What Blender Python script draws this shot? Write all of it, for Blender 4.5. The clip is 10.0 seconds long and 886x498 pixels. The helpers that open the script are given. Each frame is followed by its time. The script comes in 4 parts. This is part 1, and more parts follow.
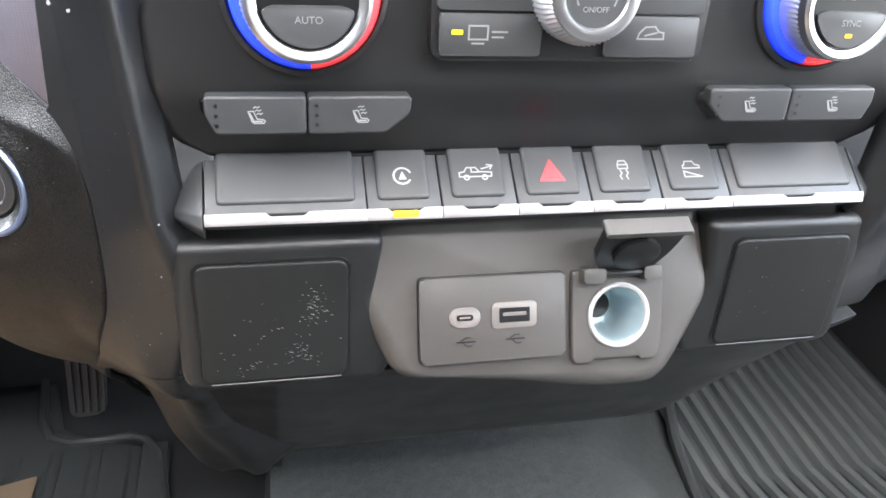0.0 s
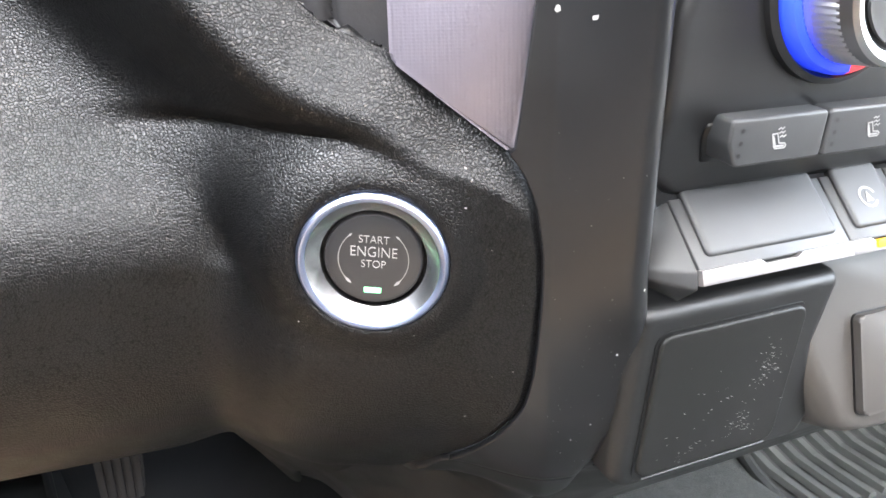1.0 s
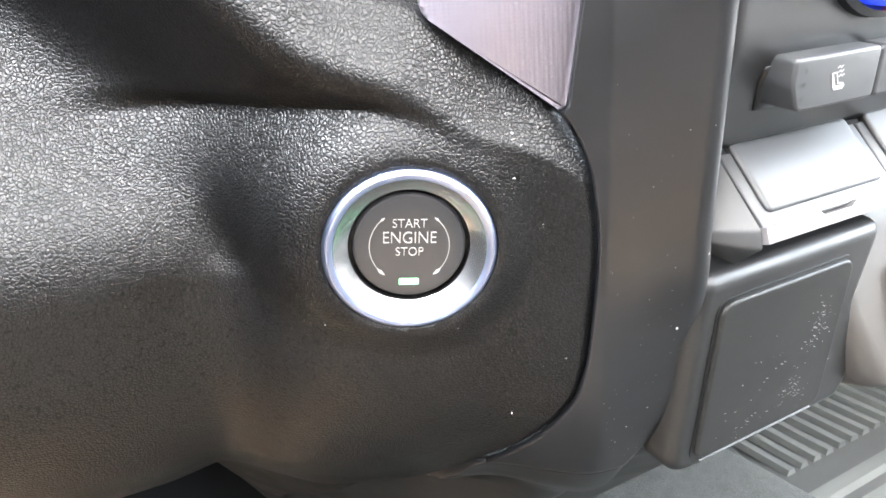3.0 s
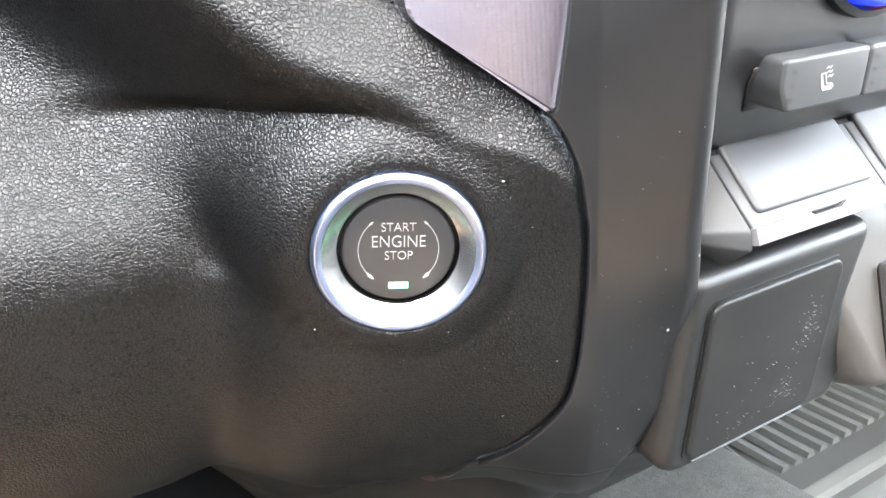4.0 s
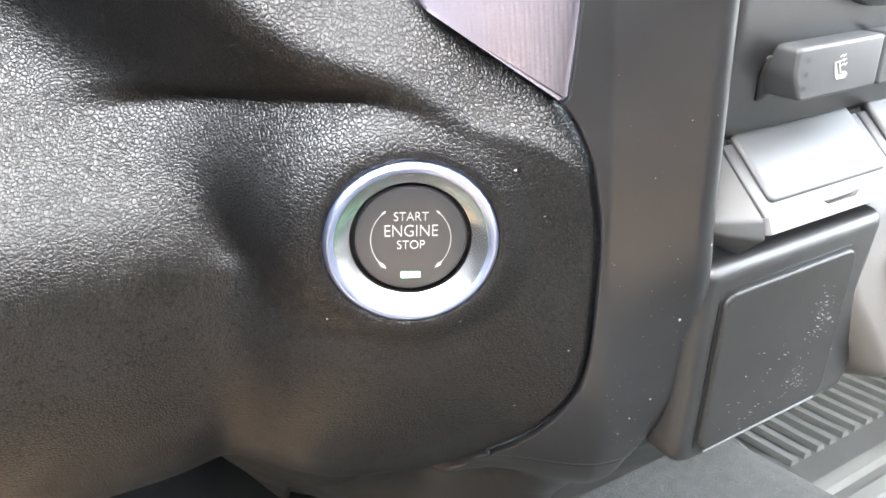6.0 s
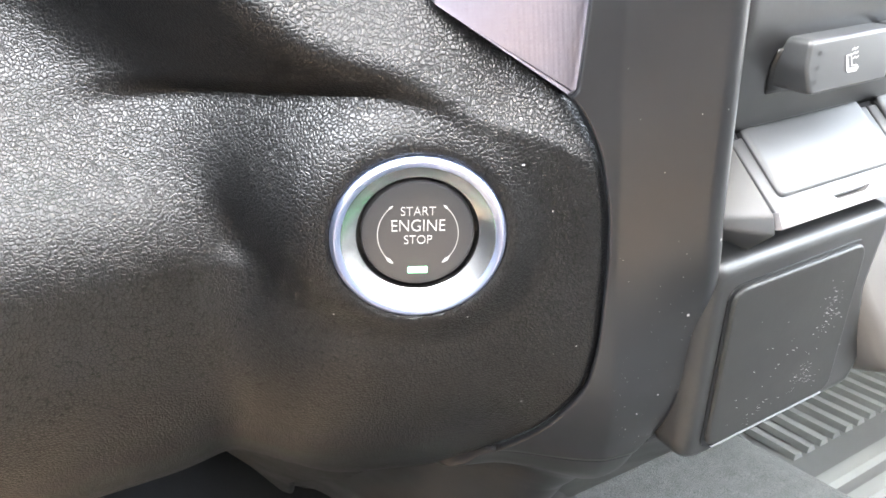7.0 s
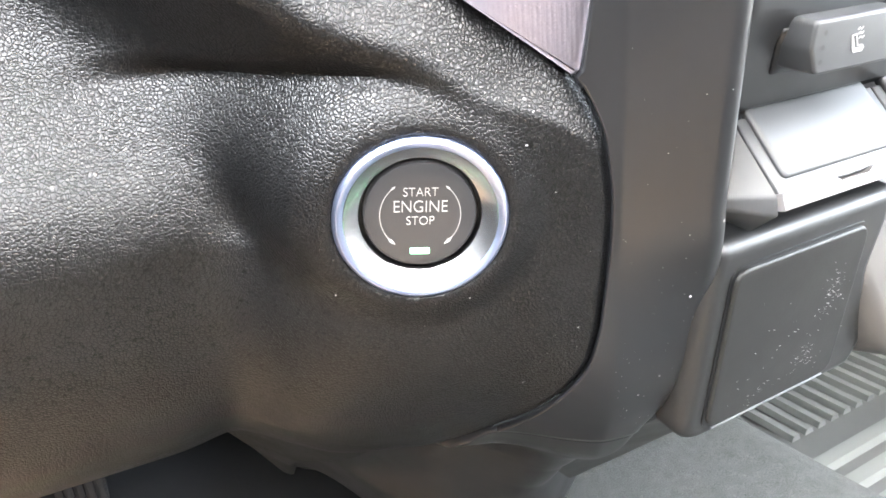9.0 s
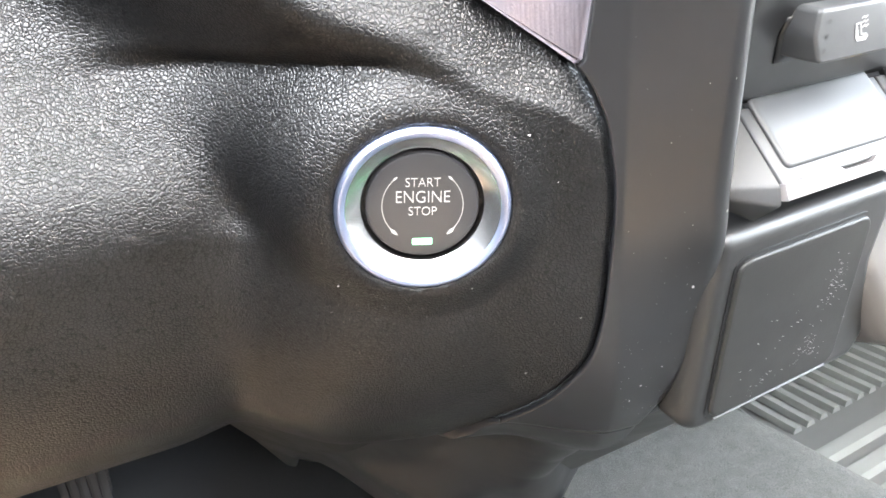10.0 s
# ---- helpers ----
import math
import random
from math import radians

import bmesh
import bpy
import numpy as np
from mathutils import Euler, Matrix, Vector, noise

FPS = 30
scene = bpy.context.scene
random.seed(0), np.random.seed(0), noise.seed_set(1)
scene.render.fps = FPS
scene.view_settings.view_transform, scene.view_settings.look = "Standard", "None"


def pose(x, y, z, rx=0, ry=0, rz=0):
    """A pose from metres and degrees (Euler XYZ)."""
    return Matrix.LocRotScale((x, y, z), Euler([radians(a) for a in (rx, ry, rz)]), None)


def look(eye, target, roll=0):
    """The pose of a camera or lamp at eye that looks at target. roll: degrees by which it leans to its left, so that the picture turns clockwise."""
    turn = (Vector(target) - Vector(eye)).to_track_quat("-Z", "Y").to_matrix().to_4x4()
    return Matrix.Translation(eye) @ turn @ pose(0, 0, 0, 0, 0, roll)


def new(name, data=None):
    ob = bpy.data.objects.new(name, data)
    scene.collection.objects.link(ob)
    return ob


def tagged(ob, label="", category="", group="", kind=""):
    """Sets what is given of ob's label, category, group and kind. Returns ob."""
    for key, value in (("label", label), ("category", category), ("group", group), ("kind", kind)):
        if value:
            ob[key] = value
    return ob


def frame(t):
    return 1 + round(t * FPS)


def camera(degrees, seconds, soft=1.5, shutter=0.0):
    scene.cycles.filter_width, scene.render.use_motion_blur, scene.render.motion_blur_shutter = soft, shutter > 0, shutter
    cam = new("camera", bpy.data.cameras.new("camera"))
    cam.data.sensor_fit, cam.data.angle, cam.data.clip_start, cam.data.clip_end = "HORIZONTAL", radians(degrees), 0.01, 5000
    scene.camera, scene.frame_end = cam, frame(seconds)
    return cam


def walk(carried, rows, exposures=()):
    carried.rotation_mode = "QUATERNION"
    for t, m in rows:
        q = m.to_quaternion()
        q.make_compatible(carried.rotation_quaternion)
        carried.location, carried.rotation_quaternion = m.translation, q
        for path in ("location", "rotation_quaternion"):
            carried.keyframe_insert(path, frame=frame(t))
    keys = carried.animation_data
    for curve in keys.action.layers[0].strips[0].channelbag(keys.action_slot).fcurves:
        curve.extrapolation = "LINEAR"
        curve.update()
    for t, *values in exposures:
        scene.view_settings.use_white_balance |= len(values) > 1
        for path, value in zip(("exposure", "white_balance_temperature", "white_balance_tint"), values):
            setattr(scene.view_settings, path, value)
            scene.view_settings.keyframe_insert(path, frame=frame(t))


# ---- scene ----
cam = camera(59.1, 10.0, soft=1.6)
PATH = [
    (0, -0.1156, -0.2830, 0.5611, 72.172, -1.284, -12.765),
    (0.1, -0.1308, -0.2740, 0.5685, 72.374, -0.987, -12.723),
    (0.2, -0.1512, -0.2614, 0.5726, 72.713, -0.554, -13.067),
    (0.3, -0.1720, -0.2465, 0.5713, 72.927, -0.150, -14.019),
    (0.4, -0.1933, -0.2327, 0.5739, 72.846, 0.193, -15.427),
    (0.5, -0.2177, -0.2220, 0.5729, 73.006, 0.471, -16.791),
    (0.6, -0.2337, -0.2165, 0.5717, 73.138, 0.591, -17.656),
    (0.7, -0.2519, -0.2039, 0.5698, 73.315, 0.925, -19.164),
    (0.8, -0.2670, -0.1928, 0.5689, 73.688, 1.180, -20.550),
    (1, -0.2855, -0.1618, 0.5587, 72.547, 1.750, -23.636),
    (1.5, -0.3024, -0.1344, 0.5508, 72.322, 3.575, -27.702),
    (2, -0.3039, -0.1322, 0.5496, 72.247, 4.542, -29.073),
    (2.5, -0.3054, -0.1277, 0.5476, 72.340, 4.455, -30.145),
    (4, -0.3029, -0.1266, 0.5487, 72.120, 4.947, -31.195),
    (4.5, -0.3036, -0.1264, 0.5479, 72.003, 5.078, -31.040),
    (5, -0.3034, -0.1268, 0.5481, 71.790, 5.116, -30.756),
    (5.5, -0.3040, -0.1270, 0.5478, 71.834, 5.116, -30.732),
    (7, -0.3048, -0.1247, 0.5478, 71.282, 5.175, -30.541),
    (7.5, -0.3053, -0.1242, 0.5473, 71.049, 5.208, -30.593),
    (8, -0.3052, -0.1248, 0.5472, 70.699, 5.161, -30.478),
    (8.5, -0.3051, -0.1245, 0.5473, 70.339, 5.181, -30.480),
    (9, -0.3053, -0.1241, 0.5472, 70.048, 5.127, -30.554),
    (9.5, -0.3054, -0.1245, 0.5466, 69.919, 5.180, -30.379),
    (10, -0.3056, -0.1239, 0.5464, 69.586, 5.266, -30.503),
]
EXPOSURES = [(0, 5.36, 6650, 9), (1.0, 5.70, 6720, 9), (2.5, 6.26, 6760, 8), (4.0, 6.20, 6760, 8), (5.0, 6.33, 6760, 8), (10, 6.42, 6800, 8)]
walk(cam, [(t, pose(x, y, z, rx, ry, rz)) for t, x, y, z, rx, ry, rz in PATH], EXPOSURES)

# ---- light ----
world = bpy.data.worlds.new("sky")
world.use_nodes = True
scene.world = world
wn = world.node_tree.nodes
sky = wn.new("ShaderNodeTexSky")
sky.sky_type, sky.sun_disc, sky.sun_elevation, sky.sun_rotation = "NISHITA", False, radians(60), radians(194)
sky.air_density, sky.dust_density = 1.0, 4.0
wn["Background"].inputs[1].default_value = 0.05
world.node_tree.links.new(sky.outputs[0], wn["Background"].inputs[0])
sun = new("sun", bpy.data.lights.new("sun", "SUN"))
sun.data.energy, sun.data.angle, sun.data.color = 4.0, radians(0.6), (1.0, 0.95, 0.88)
sun.matrix_world = look((-0.25, -1.0, 1.8), (0, 0, 0))

# unseen side windows, edges set by reflections: sill, head, rear edge, front edge
LEFT_WINDOW = (0.89, 1.22, -0.7, 0.319)
RIGHT_WINDOW = (0.50, 1.22, -0.90, 0.45)
# unseen rear window, a slot that lights the ridge: left and right edge, sill, head; front edge of the roof above the
# windscreen
REAR_WINDOW = (-0.62, 0.62, 1.07, 1.2)
ROOF_FRONT = -0.15
# lamp strength for each opening, balanced on the knee panel's highlights
LIGHT_LEFT, LIGHT_RIGHT, LIGHT_REAR, LIGHT_FRONT = 2.6, 1.15, 4.4, 0.9

# daylight standing in the window openings: centre, aim, width, height, strength, colour
def daylight(name, centre, aim, wide, high, watts, colour):
    lamp = new(name, bpy.data.lights.new(name, "AREA"))
    lamp.data.shape, lamp.data.size, lamp.data.size_y = "RECTANGLE", wide, high
    lamp.data.energy, lamp.data.color = watts, colour
    lamp.matrix_world = look(centre, Vector(centre) + Vector(aim))
    return lamp


def in_side_window(name, x, window, strength, colour):
    sill, head, y0, y1 = window
    area = (head - sill) * (y1 - y0)
    daylight(name, (x, (y0 + y1) / 2, (sill + head) / 2), (-x, 0, 0), y1 - y0, head - sill, strength * area, colour)


in_side_window("daylight_left", -0.79, LEFT_WINDOW, LIGHT_LEFT, (0.93, 0.98, 1.06))
in_side_window("daylight_right", 0.79, RIGHT_WINDOW, LIGHT_RIGHT, (0.90, 0.98, 1.09))
daylight("daylight_rear", ((REAR_WINDOW[0] + REAR_WINDOW[1]) / 2, -1.01, (REAR_WINDOW[2] + REAR_WINDOW[3]) / 2), (0, 1, 0), REAR_WINDOW[1] - REAR_WINDOW[0], REAR_WINDOW[3] - REAR_WINDOW[2], LIGHT_REAR * 0.161, (0.98, 0.98, 1.04))
daylight("daylight_windscreen", (0, (ROOF_FRONT + 1.10) / 2, 1.03), (0, -0.34, -0.94), 1.55, 1.30, LIGHT_FRONT * 2.0, (0.90, 0.98, 1.07))

# ---- materials ----


def mat(name, colour, rough=0.5, metal=0.0, spec=0.5, coat=0.0):
    m = bpy.data.materials.new(name)
    m.use_nodes = True
    b = m.node_tree.nodes["Principled BSDF"]
    b.inputs["Base Color"].default_value = (*colour, 1)
    b.inputs["Roughness"].default_value = rough
    b.inputs["Metallic"].default_value = metal
    b.inputs["Specular IOR Level"].default_value = spec
    b.inputs["Coat Weight"].default_value = coat
    return m


def node(m, kind, **inputs):
    n = m.node_tree.nodes.new("ShaderNode" + kind)
    for key, value in inputs.items():
        n.inputs[key.replace("_", " ")].default_value = value
    return n


def join(m, a, b):
    m.node_tree.links.new(a, b)


def bsdf(m):
    return m.node_tree.nodes["Principled BSDF"]


def coords(m):
    return node(m, "TexCoord").outputs["Object"]


def ramp(m, source, *stops):
    r = m.node_tree.nodes.new("ShaderNodeValToRGB")
    el = r.color_ramp.elements
    while len(el) < len(stops):
        el.new(0.5)
    for e, (at, value) in zip(el, stops):
        e.position = at
        e.color = (*(value if isinstance(value, tuple) else (value,) * 3), 1)
    join(m, source, r.inputs[0])
    return r.outputs[0]


def blend(m, fac, a, b):
    x = m.node_tree.nodes.new("ShaderNodeMix")
    x.data_type = "RGBA"
    for socket, value in ((x.inputs["Factor"], fac), (x.inputs["A"], a), (x.inputs["B"], b)):
        if isinstance(value, tuple):
            socket.default_value = (*value, 1)
        elif isinstance(value, (int, float)):
            socket.default_value = value
        else:
            join(m, value, socket)
    return x.outputs["Result"]


def bump(m, height, strength, distance, after=None):
    b = node(m, "Bump", Strength=strength, Distance=distance)
    join(m, height, b.inputs["Height"])
    if after:
        join(m, after, b.inputs["Normal"])
    join(m, b.outputs[0], bsdf(m).inputs["Normal"])
    return b.outputs[0]


def vary(m, colour, scale, amount, rough=None):
    """Soft uneven tone and gloss over a surface."""
    n = node(m, "TexNoise", Scale=scale, Detail=4.0)
    join(m, coords(m), n.inputs["Vector"])
    dark = tuple(c * (1 - amount) for c in colour)
    light = tuple(min(1, c * (1 + amount)) for c in colour)
    join(m, blend(m, n.outputs[0], dark, light), bsdf(m).inputs["Base Color"])
    if rough:
        join(m, ramp(m, n.outputs[0], (0.3, rough[0]), (0.7, rough[1])), bsdf(m).inputs["Roughness"])
    return n


def specks(m, scale, size, amount, colour=(0.6, 0.58, 0.55)):
    """Scattered pale dust: small cells, thinned by a coarse patchy mask."""
    c = coords(m)
    v = node(m, "TexVoronoi", Scale=scale)
    join(m, c, v.inputs["Vector"])
    dots = ramp(m, v.outputs["Distance"], (size, 1.0), (size * 1.6, 0.0))
    pick = ramp(m, v.outputs["Color"], (1 - amount, 0.0), (1 - amount + 0.02, 1.0))
    both = m.node_tree.nodes.new("ShaderNodeMath")
    both.operation = "MULTIPLY"
    join(m, dots, both.inputs[0])
    join(m, pick, both.inputs[1])
    base = bsdf(m).inputs["Base Color"]
    was = base.links[0].from_socket if base.links else tuple(base.default_value)[:3]
    join(m, blend(m, both.outputs[0], was, colour), base)


def leather_material(name, colour, rough):
    m = mat(name, colour, rough)
    vary(m, colour, 60.0, 0.15, (rough - 0.05, rough + 0.06))
    c = coords(m)
    wob = node(m, "TexNoise", Scale=480.0, Detail=2.0)
    join(m, c, wob.inputs["Vector"])
    shift = m.node_tree.nodes.new("ShaderNodeMix")
    shift.data_type = "VECTOR"
    shift.inputs["Factor"].default_value = 0.0012
    join(m, c, shift.inputs["A"])
    join(m, wob.outputs["Color"], shift.inputs["B"])
    cell = m.node_tree.nodes.new("ShaderNodeTexVoronoi")
    cell.feature = "DISTANCE_TO_EDGE"
    cell.inputs["Scale"].default_value = 980.0
    join(m, shift.outputs["Result"], cell.inputs["Vector"])
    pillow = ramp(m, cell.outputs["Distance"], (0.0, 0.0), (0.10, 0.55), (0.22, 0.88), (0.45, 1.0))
    b1 = bump(m, pillow, 0.37, 0.0004)
    # lower specular in the creases darkens them like cavity shade
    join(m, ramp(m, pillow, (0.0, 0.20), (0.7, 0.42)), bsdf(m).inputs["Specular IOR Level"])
    fine = node(m, "TexNoise", Scale=2600.0, Detail=2.0)
    join(m, c, fine.inputs["Vector"])
    bump(m, fine.outputs[0], 0.04, 0.0002, b1)
    return m


def grained_plastic(name, colour, rough, grain=0.05, scale=1500.0):
    m = mat(name, colour, rough)
    vary(m, colour, 40.0, 0.12, (rough - 0.05, rough + 0.05))
    n = node(m, "TexNoise", Scale=scale, Detail=3.0)
    join(m, coords(m), n.inputs["Vector"])
    bump(m, n.outputs[0], grain, 0.0002)
    return m


def glow(name, colour, strength):
    m = mat(name, colour, 0.4)
    bsdf(m).inputs["Emission Color"].default_value = (*colour, 1)
    bsdf(m).inputs["Emission Strength"].default_value = strength
    return m


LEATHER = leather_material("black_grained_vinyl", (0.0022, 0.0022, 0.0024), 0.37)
SOFT = grained_plastic("satin_black_plastic", (0.0060, 0.0061, 0.0068), 0.38)
specks(SOFT, 260.0, 0.10, 0.05)
STITCHED = grained_plastic("stitched_vinyl", (0.018, 0.017, 0.018), 0.5, 0.4, 900.0)
PANEL = grained_plastic("black_panel_plastic", (0.0095, 0.0095, 0.0100), 0.38)
GREY = grained_plastic("grey_plastic", (0.043, 0.039, 0.0355), 0.45)
FASCIA = grained_plastic("dark_fascia_plastic", (0.0082, 0.0083, 0.0084), 0.42)
KEY = mat("key_plastic", (0.032, 0.033, 0.034), 0.46, spec=0.4)
vary(KEY, (0.032, 0.033, 0.034), 50.0, 0.1)
PAD = grained_plastic("rubber_pad", (0.0100, 0.0100, 0.0096), 0.44, 0.08, 1200.0)
bsdf(PAD).inputs["Specular IOR Level"].default_value = 0.22
bsdf(FASCIA).inputs["Specular IOR Level"].default_value = 0.40
CHROME = mat("satin_chrome", (0.47, 0.47, 0.48), 0.24, 1.0)
RINGBLUE = mat("blue_grey_satin_metal", (0.36, 0.42, 0.60), 0.36, 1.0)
vary(RINGBLUE, (0.36, 0.42, 0.60), 90.0, 0.10, (0.32, 0.40))
PALE = mat("pale_grey_plastic", (0.115, 0.102, 0.094), 0.4)
LIDBLACK = mat("lid_black", (0.0024, 0.0024, 0.0026), 0.36)
BRIGHT = mat("bright_chrome", (0.46, 0.46, 0.47), 0.30, 1.0)
KNURL = mat("knurled_bright_metal", (0.75, 0.75, 0.76), 0.42, 1.0)
GLOSS = mat("gloss_black", (0.0024, 0.0024, 0.0026), 0.36)
CAP = mat("button_face", (0.02, 0.02, 0.021), 0.35)
WHITE = mat("white_print", (0.25, 0.25, 0.245), 0.5)
GREYPRINT = mat("grey_print", (0.16, 0.16, 0.16), 0.5)
RED = mat("red_print", (0.62, 0.03, 0.04), 0.5)
AMBER = glow("amber_light", (1.0, 0.5, 0.01), 0.013)
GREEN = glow("green_light", (0.24, 1.0, 0.42), 0.014)
BLUE = glow("blue_light", (0.02, 0.06, 1.0), 0.013)
REDLIGHT = glow("red_light", (1.0, 0.05, 0.06), 0.009)
DISPLAY = glow("display_digits", (1.0, 0.95, 0.85), 0.015)
DUST = mat("pale_dust", (0.25, 0.245, 0.24), 0.8)
GLOSSLIP = mat("gloss_lip", (0.02, 0.02, 0.021), 0.34)
METALLIP = mat("brushed_metal_lip", (0.33, 0.315, 0.315), 0.55, 1.0)
DARK = mat("hollow_black", (0.0024, 0.0024, 0.0026), 0.36)
LINER = mat("pale_socket_liner", (0.42, 0.52, 0.55), 0.3, 0.6)
RUBBER = grained_plastic("black_rubber", (0.058, 0.062, 0.062), 0.5)
MATRIB = grained_plastic("grey_rib_rubber", (0.102, 0.109, 0.107), 0.45)
PEDAL = grained_plastic("pedal_rubber", (0.034, 0.034, 0.036), 0.55)
PAPER = grained_plastic("kraft_paper", (0.30, 0.215, 0.140), 0.8, 0.3, 300.0)
SHELL = mat("dark_cabin_trim", (0.03, 0.03, 0.032), 0.7)
SEATBROWN = grained_plastic("brown_grey_cloth", (0.05, 0.042, 0.038), 0.8, 0.3, 300.0)
# two tones of unseen door lining: paler right brightens, darker left dims reflections
PALEDLINING = grained_plastic("paled_door_lining", (0.48, 0.47, 0.45), 0.7)
DIMMEDLINING = grained_plastic("dimmed_door_lining", (0.105, 0.103, 0.10), 0.7)
# floor carpet colour carries the footwell's shade as well as its own black
SHADEDCARPET = grained_plastic("black_shaded_carpet", (0.030, 0.031, 0.033), 0.95, 1.0, 400.0)
HEADLINER = mat("grey_headliner", (0.80, 0.795, 0.78), 0.9)
SILVER = mat("lilac_silver_trim", (0.205, 0.187, 0.22), 0.42, 0.7)
weave = node(SILVER, "TexVoronoi", Scale=1100.0, Randomness=0.15)
join(SILVER, coords(SILVER), weave.inputs["Vector"])
bump(SILVER, weave.outputs["Distance"], 0.25, 0.0003)
BOUNCEGROUND = grained_plastic("pale_bounce_ground", (0.5, 0.49, 0.47), 0.9, 0.3, 30.0)
CARPET = mat("grey_carpet", (0.06, 0.062, 0.06), 0.95, spec=0.2)
fibre = node(CARPET, "TexNoise", Scale=1800.0, Detail=4.0)
tuft = node(CARPET, "TexNoise", Scale=90.0, Detail=4.0)
join(CARPET, coords(CARPET), fibre.inputs["Vector"])
join(CARPET, coords(CARPET), tuft.inputs["Vector"])
shade = blend(CARPET, ramp(CARPET, fibre.outputs[0], (0.32, 0.0), (0.68, 1.0)), (0.029, 0.031, 0.031), (0.130, 0.136, 0.132))
patch = blend(CARPET, ramp(CARPET, tuft.outputs[0], (0.35, 0.0), (0.65, 1.0)), (0.9, 0.91, 0.9), (1.08, 1.08, 1.07))
both = CARPET.node_tree.nodes.new("ShaderNodeMix")
both.data_type, both.blend_type = "RGBA", "MULTIPLY"
both.inputs["Factor"].default_value = 1.0
join(CARPET, shade, both.inputs["A"])
join(CARPET, patch, both.inputs["B"])
join(CARPET, both.outputs["Result"], bsdf(CARPET).inputs["Base Color"])
bump(CARPET, fibre.outputs[0], 1.0, 0.002)

# ---- mesh tools ----


def part(name, bm, material, parent=None, label="", smooth=True):
    me = bpy.data.meshes.new(name)
    if smooth:
        for f in bm.faces:
            f.smooth = True
    bm.to_mesh(me)
    bm.free()
    me.materials.append(material)
    ob = new(name, me)
    if smooth:
        me.set_sharp_from_angle(angle=radians(38))
    if parent:
        ob.parent = parent
    if label:
        tagged(ob, label)
    return ob


def thing(name, label, category, at=(0, 0, 0), group="", kind=""):
    ob = new(name)
    ob.empty_display_size = 0.01
    ob.location = at
    return tagged(ob, label, category, group, kind)


def frame_of(origin, right, up):
    """A local frame: x to the right, y up the face, z out of the face."""
    r = Vector(right).normalized()
    n = r.cross(Vector(up)).normalized()
    u = n.cross(r)
    return Matrix(((r.x, u.x, n.x, origin[0]), (r.y, u.y, n.y, origin[1]), (r.z, u.z, n.z, origin[2]), (0, 0, 0, 1)))


def prism(points, z0, z1, m=Matrix(), bevel=0.0, segs=2, bm=None):
    """A flat outline raised from z0 to z1 in the frame m, with rounded front edges."""
    bm = bm or bmesh.new()
    low = [bm.verts.new(m @ Vector((x, y, z0))) for x, y in points]
    top = [bm.verts.new(m @ Vector((x, y, z1))) for x, y in points]
    n = len(points)
    face = bm.faces.new(top)
    bm.faces.new(low[::-1])
    sides = [bm.faces.new((low[i], low[(i + 1) % n], top[(i + 1) % n], top[i])) for i in range(n)]
    if bevel:
        bmesh.ops.bevel(bm, geom=list(face.edges), offset=bevel, segments=segs, profile=0.5, affect="EDGES")
    bmesh.ops.recalc_face_normals(bm, faces=bm.faces)
    return bm


def inset(points, d):
    """An outline moved inwards by d on every side (counter-clockwise points)."""
    turn = sum(a[0] * b[1] - b[0] * a[1] for a, b in zip(points, points[1:] + points[:1]))
    d = d if turn > 0 else -d
    lines = []
    for a, b in zip(points, points[1:] + points[:1]):
        way = (Vector(b) - Vector(a)).normalized()
        lines.append((Vector(a) + d * Vector((-way.y, way.x)), way))
    out = []
    for (p, v), (q, w) in zip(lines[-1:] + lines[:-1], lines):
        det = v.x * w.y - v.y * w.x
        t = ((q - p).x * w.y - (q - p).y * w.x) / det
        out.append(tuple(p + t * v))
    return out


def cushion(points, radius, z0, z1, edge, m, steps=7, rise=1.0):
    """A plate with softly rounded corners and a rounded rim as wide as edge."""
    bm = bmesh.new()
    rings = []
    for k in range(-1, steps + 1):
        a = max(0, k) / steps * math.pi / 2
        d, z = edge * (1 - math.cos(a)), (z0 if k < 0 else z1 - edge * rise * (1 - math.sin(a)))
        line = soften(inset(points, d), max(0.0008, radius - d), 8)
        rings.append([bm.verts.new(m @ Vector((x, y, z))) for x, y in line])
    for a, b in zip(rings, rings[1:]):
        for k in range(len(a)):
            j = (k + 1) % len(a)
            bm.faces.new((a[k], a[j], b[j], b[k]))
    bm.faces.new(rings[-1])
    bmesh.ops.recalc_face_normals(bm, faces=bm.faces)
    return bm


def rounded(x0, x1, y0, y1, r, n=5):
    """The outline of a rectangle with round corners."""
    out = []
    for cx, cy, a in ((x1 - r, y0 + r, -90), (x1 - r, y1 - r, 0), (x0 + r, y1 - r, 90), (x0 + r, y0 + r, 180)):
        out += [(cx + r * math.cos(radians(a + 90 * k / n)), cy + r * math.sin(radians(a + 90 * k / n))) for k in range(n + 1)]
    return out


def soften(points, r, n=4):
    """An outline with its corners rounded by r."""
    out, c = [], len(points)
    for i in range(c):
        a, b, d = (Vector(points[(i + k) % c]) for k in (-1, 0, 1))
        p, q = b + (a - b).normalized() * min(r, (a - b).length * 0.45), b + (d - b).normalized() * min(r, (d - b).length * 0.45)
        out += [tuple(p.lerp(b, t).lerp(b.lerp(q, t), t)) for t in (k / n for k in range(n + 1))]
    return out


